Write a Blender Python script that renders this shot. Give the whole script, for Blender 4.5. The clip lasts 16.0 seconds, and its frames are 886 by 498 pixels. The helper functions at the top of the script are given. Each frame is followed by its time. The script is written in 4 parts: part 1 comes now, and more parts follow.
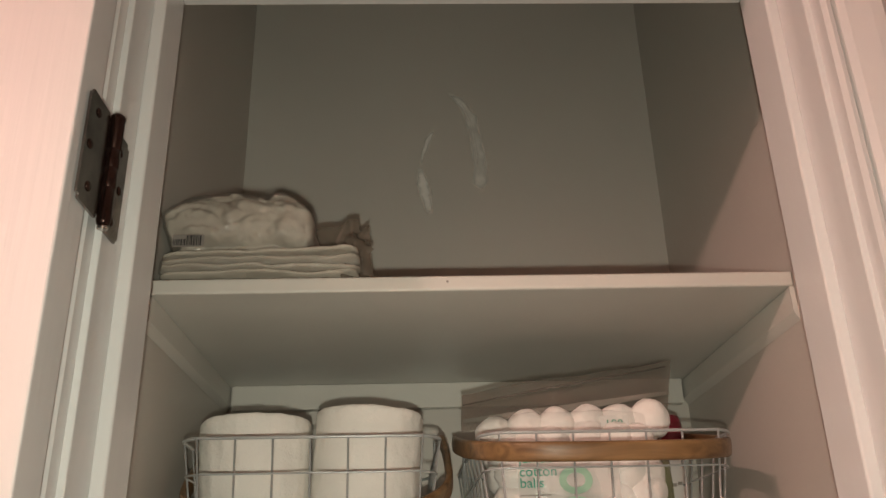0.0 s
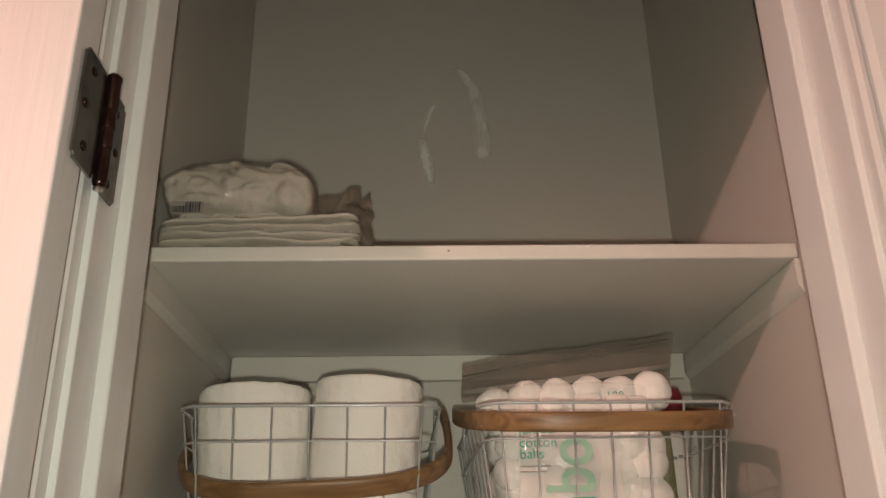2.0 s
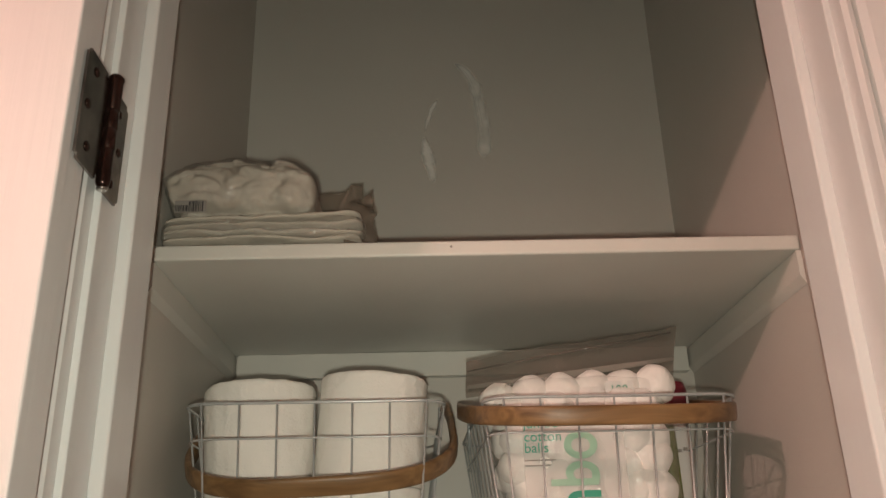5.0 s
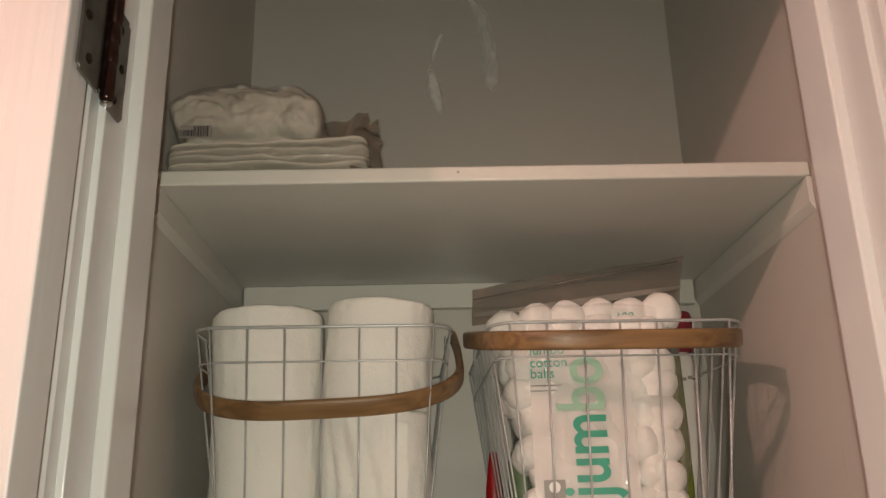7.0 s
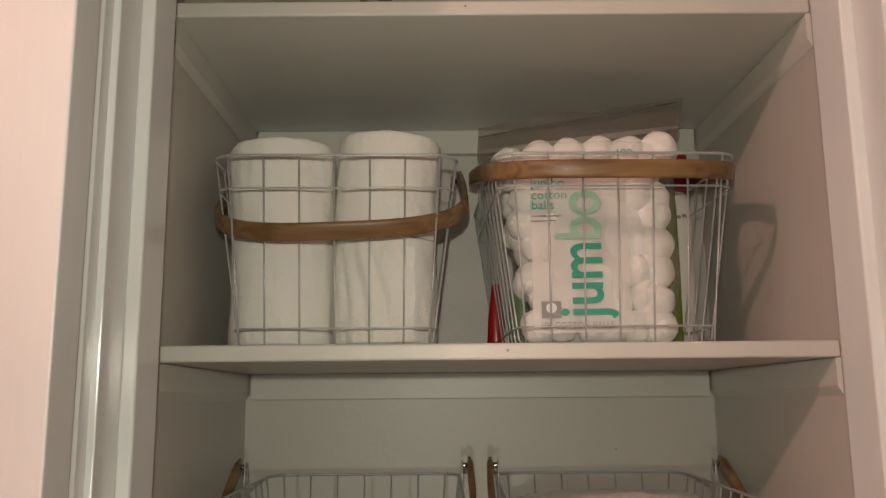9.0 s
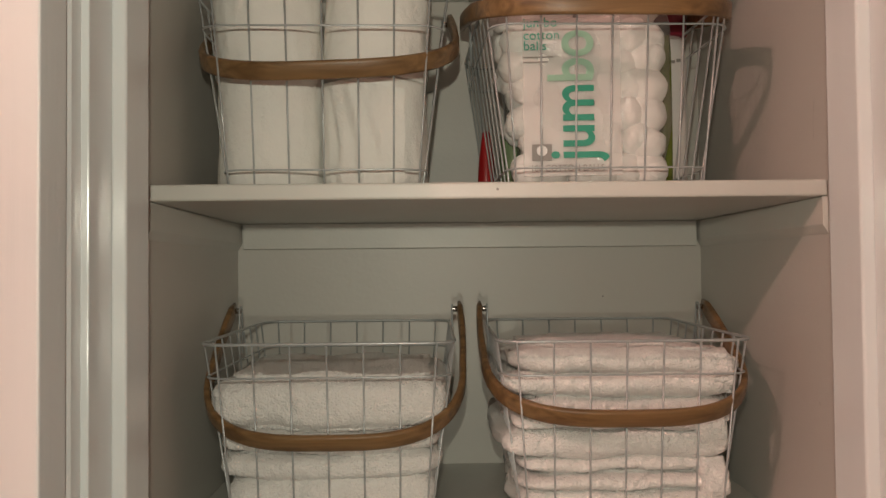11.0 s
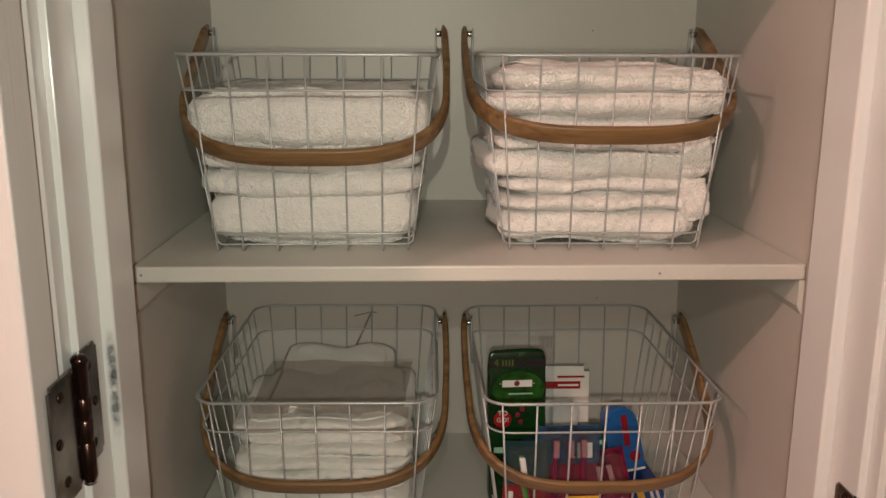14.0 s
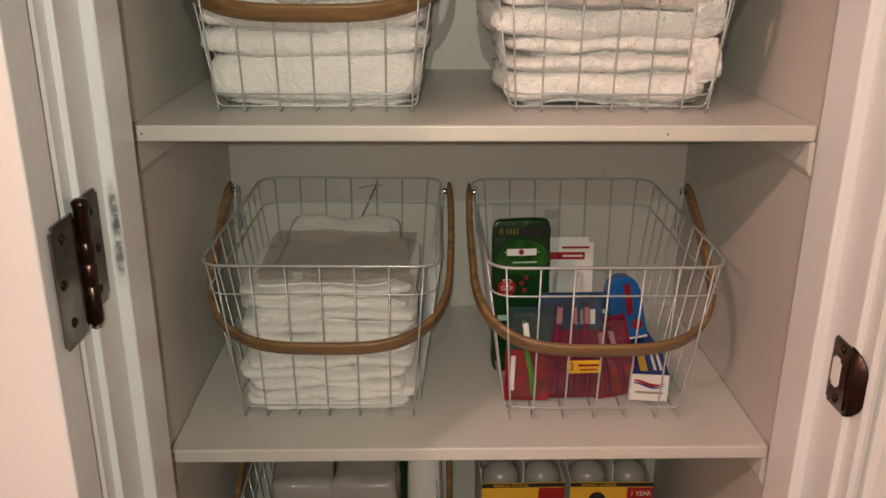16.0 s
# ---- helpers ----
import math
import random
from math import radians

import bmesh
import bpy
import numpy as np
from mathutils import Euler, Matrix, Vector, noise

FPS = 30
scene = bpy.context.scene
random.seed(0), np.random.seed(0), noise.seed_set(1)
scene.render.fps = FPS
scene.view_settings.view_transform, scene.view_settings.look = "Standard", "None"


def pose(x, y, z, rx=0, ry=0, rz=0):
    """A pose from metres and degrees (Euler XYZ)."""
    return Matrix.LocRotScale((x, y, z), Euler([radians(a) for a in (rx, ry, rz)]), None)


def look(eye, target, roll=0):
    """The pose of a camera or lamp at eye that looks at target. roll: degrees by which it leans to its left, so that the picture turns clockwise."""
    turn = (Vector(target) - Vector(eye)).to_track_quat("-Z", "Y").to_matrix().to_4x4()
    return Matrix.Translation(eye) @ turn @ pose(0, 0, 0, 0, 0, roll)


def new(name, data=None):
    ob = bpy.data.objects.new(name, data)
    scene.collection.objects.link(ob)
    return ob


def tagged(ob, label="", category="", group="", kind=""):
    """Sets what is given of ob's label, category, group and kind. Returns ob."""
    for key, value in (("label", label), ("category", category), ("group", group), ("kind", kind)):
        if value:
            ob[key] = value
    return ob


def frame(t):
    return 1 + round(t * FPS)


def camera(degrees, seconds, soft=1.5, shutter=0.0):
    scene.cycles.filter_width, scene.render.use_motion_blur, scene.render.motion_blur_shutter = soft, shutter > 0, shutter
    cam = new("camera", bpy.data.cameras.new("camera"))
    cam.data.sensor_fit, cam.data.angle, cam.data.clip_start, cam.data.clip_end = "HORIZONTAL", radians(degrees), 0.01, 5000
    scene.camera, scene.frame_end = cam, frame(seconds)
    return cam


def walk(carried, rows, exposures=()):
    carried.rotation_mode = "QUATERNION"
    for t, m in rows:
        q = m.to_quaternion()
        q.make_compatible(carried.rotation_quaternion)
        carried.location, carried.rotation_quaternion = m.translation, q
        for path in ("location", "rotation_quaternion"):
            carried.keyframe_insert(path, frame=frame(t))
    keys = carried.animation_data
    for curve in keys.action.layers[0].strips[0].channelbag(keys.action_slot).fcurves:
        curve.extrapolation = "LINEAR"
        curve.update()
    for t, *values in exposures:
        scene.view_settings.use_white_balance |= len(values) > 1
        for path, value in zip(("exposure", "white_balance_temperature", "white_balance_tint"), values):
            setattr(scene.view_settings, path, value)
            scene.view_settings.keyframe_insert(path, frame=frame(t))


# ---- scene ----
cam = camera(55.2, 16.0)
PATH = [
    (0, (-0.065, -0.9, 1.495), (-0.002, 0.941, 2.274), -1.5),
    (0.5, (-0.062, -0.898, 1.492), (-0.002, 0.946, 2.264), -1.5),
    (1, (-0.063, -0.895, 1.492), (0.0, 0.954, 2.25), -1.6),
    (1.5, (-0.063, -0.894, 1.489), (-0.006, 0.96, 2.237), -1.4),
    (2, (-0.064, -0.886, 1.487), (-0.006, 0.973, 2.223), -1.0),
    (2.5, (-0.064, -0.892, 1.489), (-0.008, 0.965, 2.231), -0.8),
    (3, (-0.064, -0.895, 1.49), (-0.009, 0.958, 2.24), -1.0),
    (3.5, (-0.062, -0.893, 1.489), (-0.009, 0.962, 2.237), -1.2),
    (6, (-0.062, -0.88, 1.478), (-0.016, 0.998, 2.165), -1.6),
    (6.5, (-0.065, -0.874, 1.472), (-0.019, 1.016, 2.124), -1.5),
    (7, (-0.064, -0.877, 1.462), (-0.031, 1.026, 2.077), -1.3),
    (7.5, (-0.063, -0.895, 1.44), (-0.05, 1.021, 2.015), -1.1),
    (8, (-0.061, -0.922, 1.408), (-0.062, 1.007, 1.938), -0.8),
    (8.5, (-0.064, -0.922, 1.4), (-0.068, 1.029, 1.836), -0.6),
    (9, (-0.062, -0.912, 1.39), (-0.054, 1.057, 1.739), -0.5),
    (11.5, (-0.061, -0.904, 1.34), (-0.029, 1.096, 1.322), -0.4),
    (12, (-0.059, -0.897, 1.326), (-0.017, 1.1, 1.23), -0.1),
    (12.5, (-0.059, -0.892, 1.313), (-0.004, 1.098, 1.131), -0.0),
    (13, (-0.059, -0.89, 1.298), (0.005, 1.09, 1.022), -0.1),
    (13.5, (-0.062, -0.889, 1.287), (0.004, 1.077, 0.928), 0.1),
    (14, (-0.061, -0.89, 1.271), (0.002, 1.06, 0.83), 0.2),
    (14.5, (-0.059, -0.897, 1.258), (-0.01, 1.036, 0.747), 0.3),
    (15, (-0.06, -0.896, 1.243), (-0.012, 1.017, 0.664), 0.5),
    (15.5, (-0.06, -0.893, 1.234), (-0.011, 1.003, 0.6), 0.5),
    (16, (-0.057, -0.893, 1.231), (-0.013, 0.99, 0.557), 0.3),
]
walk(cam, [(t, look(eye, target, roll)) for t, eye, target, roll in PATH],
     exposures=[(0.0, -0.32), (6.0, -0.32), (7.5, -0.38), (9.0, -0.56), (11.5, -0.48), (12.5, -0.34), (13.5, -0.22), (14.5, -0.10), (16.0, 0.02)])

# ---- world and lamps ----
world = bpy.data.worlds.new("hall_dark")
scene.world = world
world.use_nodes = True
world.node_tree.nodes["Background"].inputs[0].default_value = (0.9, 0.85, 0.8, 1)
world.node_tree.nodes["Background"].inputs[1].default_value = 0.008


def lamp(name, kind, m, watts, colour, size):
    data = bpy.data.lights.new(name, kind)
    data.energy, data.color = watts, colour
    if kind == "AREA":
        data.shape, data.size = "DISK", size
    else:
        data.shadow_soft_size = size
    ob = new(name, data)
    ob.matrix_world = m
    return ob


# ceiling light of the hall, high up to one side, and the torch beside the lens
HALL_LAMP = (-1.36, -1.68, 2.50)
lamp("hall_ceiling_bulb", "POINT", pose(*HALL_LAMP), 72.0, (1.0, 0.575, 0.485), 0.035)
# two fixed lamps stand in for the one carried torch, aimed high and low
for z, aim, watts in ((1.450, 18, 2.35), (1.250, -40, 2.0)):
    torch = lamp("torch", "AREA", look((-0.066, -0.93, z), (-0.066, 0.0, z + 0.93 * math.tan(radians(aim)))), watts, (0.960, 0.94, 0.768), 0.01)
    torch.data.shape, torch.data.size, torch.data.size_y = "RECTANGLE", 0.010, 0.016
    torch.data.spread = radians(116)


# ---- materials ----
def material(name, colour, rough=0.5, metal=0.0, tint=0.06, scale=6.0, bump=0.0, bump_scale=60.0, spec=0.5, fine=0.0, fine_scale=400.0,
             stretch=(1, 1, 1), coat=0.0, sheen=0.0, sub=0.0, alpha=1.0, vary=0.0):
    m = bpy.data.materials.new(name)
    m.use_nodes = True
    nt = m.node_tree
    b = nt.nodes["Principled BSDF"]
    b.inputs["Roughness"].default_value = rough
    b.inputs["Metallic"].default_value = metal
    b.inputs["Specular IOR Level"].default_value = spec
    b.inputs["Coat Weight"].default_value = coat
    b.inputs["Sheen Weight"].default_value = sheen
    b.inputs["Subsurface Weight"].default_value = sub
    if sub:
        b.inputs["Subsurface Radius"].default_value = (0.01, 0.008, 0.006)
    b.inputs["Alpha"].default_value = alpha
    co = nt.nodes.new("ShaderNodeTexCoord")
    mp = nt.nodes.new("ShaderNodeMapping")
    mp.inputs["Scale"].default_value = stretch
    nt.links.new(co.outputs["Object"], mp.inputs[0])
    n1 = nt.nodes.new("ShaderNodeTexNoise")
    n1.inputs["Scale"].default_value, n1.inputs["Detail"].default_value = scale, 6
    nt.links.new(mp.outputs[0], n1.inputs["Vector"])
    ramp = nt.nodes.new("ShaderNodeValToRGB")
    e = ramp.color_ramp.elements
    e[0].position, e[1].position = 0.3, 0.7
    e[0].color = (*[max(0, c * (1 - tint)) for c in colour], 1)
    e[1].color = (*[min(1, c * (1 + tint)) for c in colour], 1)
    nt.links.new(n1.outputs[0], ramp.inputs[0])
    last = ramp.outputs[0]
    if vary:
        info = nt.nodes.new("ShaderNodeObjectInfo")
        hs = nt.nodes.new("ShaderNodeHueSaturation")
        mr = nt.nodes.new("ShaderNodeMapRange")
        mr.inputs[3].default_value, mr.inputs[4].default_value = 1 - vary, 1 + vary
        nt.links.new(info.outputs["Random"], mr.inputs[0])
        nt.links.new(mr.outputs[0], hs.inputs["Value"])
        nt.links.new(last, hs.inputs["Color"])
        last = hs.outputs[0]
    nt.links.new(last, b.inputs["Base Color"])
    if bump or fine:
        prev = None
        for amount, s in ((bump, bump_scale), (fine, fine_scale)):
            if not amount:
                continue
            n = nt.nodes.new("ShaderNodeTexNoise")
            n.inputs["Scale"].default_value, n.inputs["Detail"].default_value = s, 4
            nt.links.new(mp.outputs[0], n.inputs["Vector"])
            bp = nt.nodes.new("ShaderNodeBump")
            bp.inputs["Strength"].default_value, bp.inputs["Distance"].default_value = 1.0, amount
            nt.links.new(n.outputs[0], bp.inputs["Height"])
            if prev:
                nt.links.new(prev, bp.inputs["Normal"])
            prev = bp.outputs[0]
        nt.links.new(prev, b.inputs["Normal"])
    return m


def film_material(name, tint=(1, 1, 1), body=0.12, rough=0.08, crinkle=0.002, crinkle_scale=25.0, ior=1.5, milk_colour=(0.75, 0.74, 0.70)):
    """Thin clear packing film: mostly see-through, with a gloss and fine wrinkles."""
    m = bpy.data.materials.new(name)
    m.use_nodes = True
    nt = m.node_tree
    nt.nodes.remove(nt.nodes["Principled BSDF"])
    out = nt.nodes["Material Output"]
    clear, gloss, milk = (nt.nodes.new("ShaderNodeBsdf" + k) for k in ("Transparent", "Glossy", "Diffuse"))
    clear.inputs[0].default_value = (*tint, 1)
    milk.inputs[0].default_value = (*milk_colour, 1)
    gloss.inputs["Roughness"].default_value = rough
    n = nt.nodes.new("ShaderNodeTexNoise")
    n.inputs["Scale"].default_value, n.inputs["Detail"].default_value = crinkle_scale, 5
    n.inputs["Distortion"].default_value = 1.5
    co = nt.nodes.new("ShaderNodeTexCoord")
    nt.links.new(co.outputs["Object"], n.inputs["Vector"])
    bp = nt.nodes.new("ShaderNodeBump")
    bp.inputs["Distance"].default_value = crinkle
    nt.links.new(n.outputs[0], bp.inputs["Height"])
    nt.links.new(bp.outputs[0], gloss.inputs["Normal"])
    mix1, mix2, tilt = nt.nodes.new("ShaderNodeMixShader"), nt.nodes.new("ShaderNodeMixShader"), nt.nodes.new("ShaderNodeLayerWeight")
    tilt.inputs[0].default_value = 0.5
    steep, sheen = nt.nodes.new("ShaderNodeMath"), nt.nodes.new("ShaderNodeMapRange")
    steep.operation = "POWER"
    steep.inputs[1].default_value = 4.0
    sheen.inputs[3].default_value, sheen.inputs[4].default_value = 1.6 * ((ior - 1) / (ior + 1)) ** 2, 0.55
    nt.links.new(tilt.outputs["Facing"], steep.inputs[0])
    nt.links.new(steep.outputs[0], sheen.inputs[0])
    mix1.inputs[0].default_value = body
    nt.links.new(clear.outputs[0], mix1.inputs[1])
    nt.links.new(milk.outputs[0], mix1.inputs[2])
    nt.links.new(sheen.outputs[0], mix2.inputs[0])
    nt.links.new(mix1.outputs[0], mix2.inputs[1])
    nt.links.new(gloss.outputs[0], mix2.inputs[2])
    nt.links.new(mix2.outputs[0], out.inputs[0])
    return m


def wood_material(name, dark, light, rough=0.38):
    m = material(name, light, rough=rough, bump=0.0002, bump_scale=30, stretch=(4, 40, 40), spec=0.45, coat=0.15)
    nt = m.node_tree
    ramp = next(n for n in nt.nodes if n.type == "VALTORGB")
    ramp.color_ramp.elements[0].color, ramp.color_ramp.elements[1].color = (*dark, 1), (*light, 1)
    noise_node = next(n for n in nt.nodes if n.type == "TEX_NOISE")
    noise_node.inputs["Scale"].default_value, noise_node.inputs["Distortion"].default_value = 1.6, 1.2
    return m


M_WALL = material("white_wall_paint", (0.575, 0.552, 0.508), rough=0.42, tint=0.035, scale=2.5, bump=0.0012, bump_scale=9, fine=0.00025, fine_scale=160)
M_SHELF = material("white_shelf_paint", (0.64, 0.63, 0.585), rough=0.40, tint=0.05, scale=4, bump=0.0006, bump_scale=25, fine=0.0002, fine_scale=220)
M_TRIM = material("white_gloss_trim_paint", (0.70, 0.715, 0.715), rough=0.19, tint=0.03, scale=3, bump=0.0004, bump_scale=30, stretch=(1, 1, 0.15))
M_DOOR = material("white_door_paint", (0.68, 0.685, 0.685), rough=0.45, tint=0.03, scale=3, bump=0.0006, bump_scale=90, stretch=(1, 1, 0.04))
# beige picked to lower the light bounced back from the hall
M_HALL = material("beige_hall_paint", (0.44, 0.37, 0.31), rough=0.6, tint=0.04, scale=2.5, bump=0.0008, bump_scale=120)
M_FLOOR = material("brown_floor_boards", (0.20, 0.12, 0.07), rough=0.4, tint=0.3, scale=5, stretch=(1, 8, 1))
M_CEIL = material("ceiling_paint", (0.75, 0.73, 0.70), rough=0.9, tint=0.03, bump=0.001, bump_scale=120)
M_WIRE = material("white_coated_wire", (0.46, 0.48, 0.485), rough=0.30, metal=0.25, tint=0.05, scale=40)
M_WOOD = wood_material("bent_oak_handle", (0.125, 0.066, 0.027), (0.29, 0.168, 0.072))
M_BRONZE = material("oil_rubbed_bronze", (0.055, 0.032, 0.027), rough=0.24, metal=0.85, tint=0.4, scale=25, bump=0.0002, bump_scale=80)
M_STEEL = material("worn_steel", (0.42, 0.40, 0.38), rough=0.25, metal=1.0, tint=0.35, scale=30)
M_PLATE = material("worn_bronze_plate", (0.22, 0.20, 0.19), rough=0.17, metal=1.0, tint=0.6, scale=30, bump=0.0001, bump_scale=60)
M_PAPER = material("white_tissue_paper", (0.88, 0.865, 0.82), rough=0.9, tint=0.02, scale=12, bump=0.0050, bump_scale=38, fine=0.0006, fine_scale=420)
M_CARD = material("grey_cardboard_core", (0.42, 0.33, 0.24), rough=0.9, tint=0.1)
M_COTTON = material("cotton_wool", (0.92, 0.905, 0.87), rough=1.0, tint=0.03, scale=30, bump=0.002, bump_scale=90, fine=0.0008, fine_scale=600, sheen=0.3)
M_TERRY = material("white_terry_cloth", (0.90, 0.88, 0.85), rough=1.0, tint=0.03, scale=18, bump=0.0010, bump_scale=330, fine=0.0004, fine_scale=900, sheen=0.5, spec=0.05)
def knobbly(mat, scale, depth):
    """Small loops of pile over a cloth's surface."""
    nt = mat.node_tree
    b = nt.nodes["Principled BSDF"]
    v = nt.nodes.new("ShaderNodeTexVoronoi")
    v.inputs["Scale"].default_value = scale
    nt.links.new(nt.nodes["Texture Coordinate"].outputs["Object"], v.inputs["Vector"])
    bp = nt.nodes.new("ShaderNodeBump")
    bp.invert = True
    bp.inputs["Distance"].default_value = depth
    nt.links.new(v.outputs["Distance"], bp.inputs["Height"])
    nt.links.new(b.inputs["Normal"].links[0].from_socket, bp.inputs["Normal"])
    nt.links.new(bp.outputs[0], b.inputs["Normal"])


knobbly(M_TERRY, 380, 0.0016)
M_CLOTH = material("white_cotton_cloth", (0.80, 0.79, 0.755), rough=0.95, tint=0.03, scale=14, bump=0.0006, bump_scale=300, fine=0.0003, fine_scale=900, sheen=0.2, spec=0.15)
M_LINEN = material("cream_bed_linen", (0.47, 0.43, 0.37), rough=0.9, tint=0.08, scale=12, bump=0.002, bump_scale=60, fine=0.0003, fine_scale=900, spec=0.2)
M_FILM = film_material("clear_packing_film", body=0.08, rough=0.13, crinkle=0.0080, crinkle_scale=30.0, ior=1.52)
M_WRAP = film_material("crinkled_wrap", body=0.05, rough=0.20, crinkle=0.0120, crinkle_scale=38.0, ior=1.55, milk_colour=(0.72, 0.68, 0.60))
M_HAZE = film_material("hazy_grey_wrap", tint=(0.85, 0.83, 0.80), body=0.20, rough=0.12, crinkle=0.006, crinkle_scale=30.0, ior=1.5, milk_colour=(0.46, 0.44, 0.41))
M_GREYFILM = film_material("grey_zip_film", tint=(0.50, 0.475, 0.43), body=0.46, rough=0.12, crinkle=0.004, milk_colour=(0.215, 0.20, 0.175))
M_TWIST = film_material("twisted_wrap_end", tint=(0.55, 0.50, 0.43), body=0.55, rough=0.14, crinkle=0.003, milk_colour=(0.27, 0.23, 0.19))
M_GREEN = material("teal_print", (0.035, 0.33, 0.22), rough=0.35, tint=0.05)
M_PALEGREEN = material("pale_green_print", (0.34, 0.56, 0.42), rough=0.35, tint=0.05)
M_WHITEINK = material("white_print", (0.80, 0.80, 0.78), rough=0.35, tint=0.02)
M_GREYINK = material("grey_print", (0.27, 0.25, 0.23), rough=0.4, tint=0.05)
M_BLACK = material("black_plastic", (0.02, 0.02, 0.022), rough=0.3, tint=0.2)
M_RED = material("red_plastic", (0.34, 0.010, 0.012), rough=0.28, tint=0.1)
M_CRIMSON = material("crimson_cap", (0.22, 0.012, 0.03), rough=0.3, tint=0.1)
M_LIME = material("lime_label", (0.15, 0.19, 0.02), rough=0.35, tint=0.15)
M_POUCH = material("dark_green_pouch", (0.004, 0.030, 0.007), rough=0.25, tint=0.5, scale=20, bump=0.001, bump_scale=40)
M_BLUE = material("blue_carton", (0.01, 0.05, 0.24), rough=0.3, tint=0.25, scale=18)
M_SKYBLUE = material("sky_blue_pack", (0.010, 0.10, 0.32), rough=0.25, tint=0.25, scale=25)
M_MAGENTA = material("magenta_plastic", (0.15, 0.005, 0.045), rough=0.22, tint=0.2, scale=25)
M_YELLOW = material("yellow_card", (0.75, 0.45, 0.03), rough=0.35, tint=0.06)
M_TEAL = material("teal_plastic", (0.008, 0.042, 0.048), rough=0.3, tint=0.15)
M_NAVY = material("navy_bag", (0.015, 0.015, 0.05), rough=0.25, tint=0.4, scale=30)
M_BULB = material("frosted_bulb_glass", (0.30, 0.295, 0.28), rough=0.3, tint=0.03)
M_WHITECARD = material("white_card", (0.74, 0.73, 0.70), rough=0.6, tint=0.03, scale=10)
M_SHINYWHITE = material("white_plastic_wrap", (0.40, 0.385, 0.36), rough=0.16, tint=0.04, scale=14, bump=0.003, bump_scale=18)
M_SMOKE = film_material("pale_blister_film", tint=(0.97, 0.98, 0.99), body=0.004, rough=0.06, crinkle=0.005, crinkle_scale=55.0, ior=1.45)
M_PALE_STREAK = material("pale_streak", (0.95, 0.94, 0.90), rough=0.25, tint=0.04)
M_GREY_MARK = material("patchy_grey_mark", (0.20, 0.22, 0.23), rough=0.4, tint=0.4, scale=90)


# ---- mesh helpers ----
def mesh(name, bm, mat, smooth=True):
    me = bpy.data.meshes.new(name)
    bmesh.ops.recalc_face_normals(bm, faces=bm.faces)
    bm.to_mesh(me)
    bm.free()
    if smooth:
        for p in me.polygons:
            p.use_smooth = True
    me.materials.append(mat)
    return me


def part(name, bm, mat, parent=None, label="", m=None, smooth=False):
    ob = new(name, bm if isinstance(bm, bpy.types.Mesh) else mesh(name, bm, mat, smooth))
    ob.parent = parent
    if m is not None:
        ob.matrix_basis = m
    if label:
        ob["label"] = label
    return ob


def thing(name, label, category, m=None, group="", kind=""):
    ob = new(name)
    ob.empty_display_size = 0.02
    if m is not None:
        ob.matrix_basis = m
    return tagged(ob, label, category, group, kind)


def block(x0, y0, z0, x1, y1, z1, bevel=0.0, seg=2):
    bm = bmesh.new()
    bmesh.ops.create_cube(bm, size=1)
    bmesh.ops.scale(bm, vec=(x1 - x0, y1 - y0, z1 - z0), verts=bm.verts)
    bmesh.ops.translate(bm, vec=((x0 + x1) / 2, (y0 + y1) / 2, (z0 + z1) / 2), verts=bm.verts)
    if bevel:
        bmesh.ops.bevel(bm, geom=bm.edges[:], offset=bevel, segments=seg, affect="EDGES", profile=0.5)
    return bm


def join(*bms):
    out = bms[0]
    for other in bms[1:]:
        me = bpy.data.meshes.new("join")
        other.to_mesh(me)
        other.free()
        out.from_mesh(me)
        bpy.data.meshes.remove(me)
    return out


def turned(bm, m):
    bmesh.ops.transform(bm, matrix=m, verts=bm.verts)
    return bm


def tube(points, r, closed=False, sides=8, bm=None):
    """A round wire along points."""
    bm = bm or bmesh.new()
    pts = [Vector(p) for p in points]
    n = len(pts)
    rings, up = [], None
    for i, p in enumerate(pts):
        a = pts[i - 1] if (i or closed) else p
        b = pts[(i + 1) % n] if (i + 1 < n or closed) else p
        d = (b - a).normalized()
        if up is None:
            up = d.orthogonal().normalized()
        side = d.cross(up).normalized()
        up = side.cross(d).normalized()
        rings.append([bm.verts.new(p + r * (math.cos(k * 2 * math.pi / sides) * up + math.sin(k * 2 * math.pi / sides) * side)) for k in range(sides)])
    for i in range(n if closed else n - 1):
        a, b = rings[i], rings[(i + 1) % n]
        for k in range(sides):
            bm.faces.new((a[k], a[(k + 1) % sides], b[(k + 1) % sides], b[k]))
    if not closed:
        bm.faces.new(rings[0][::-1])
        bm.faces.new(rings[-1])
    return bm


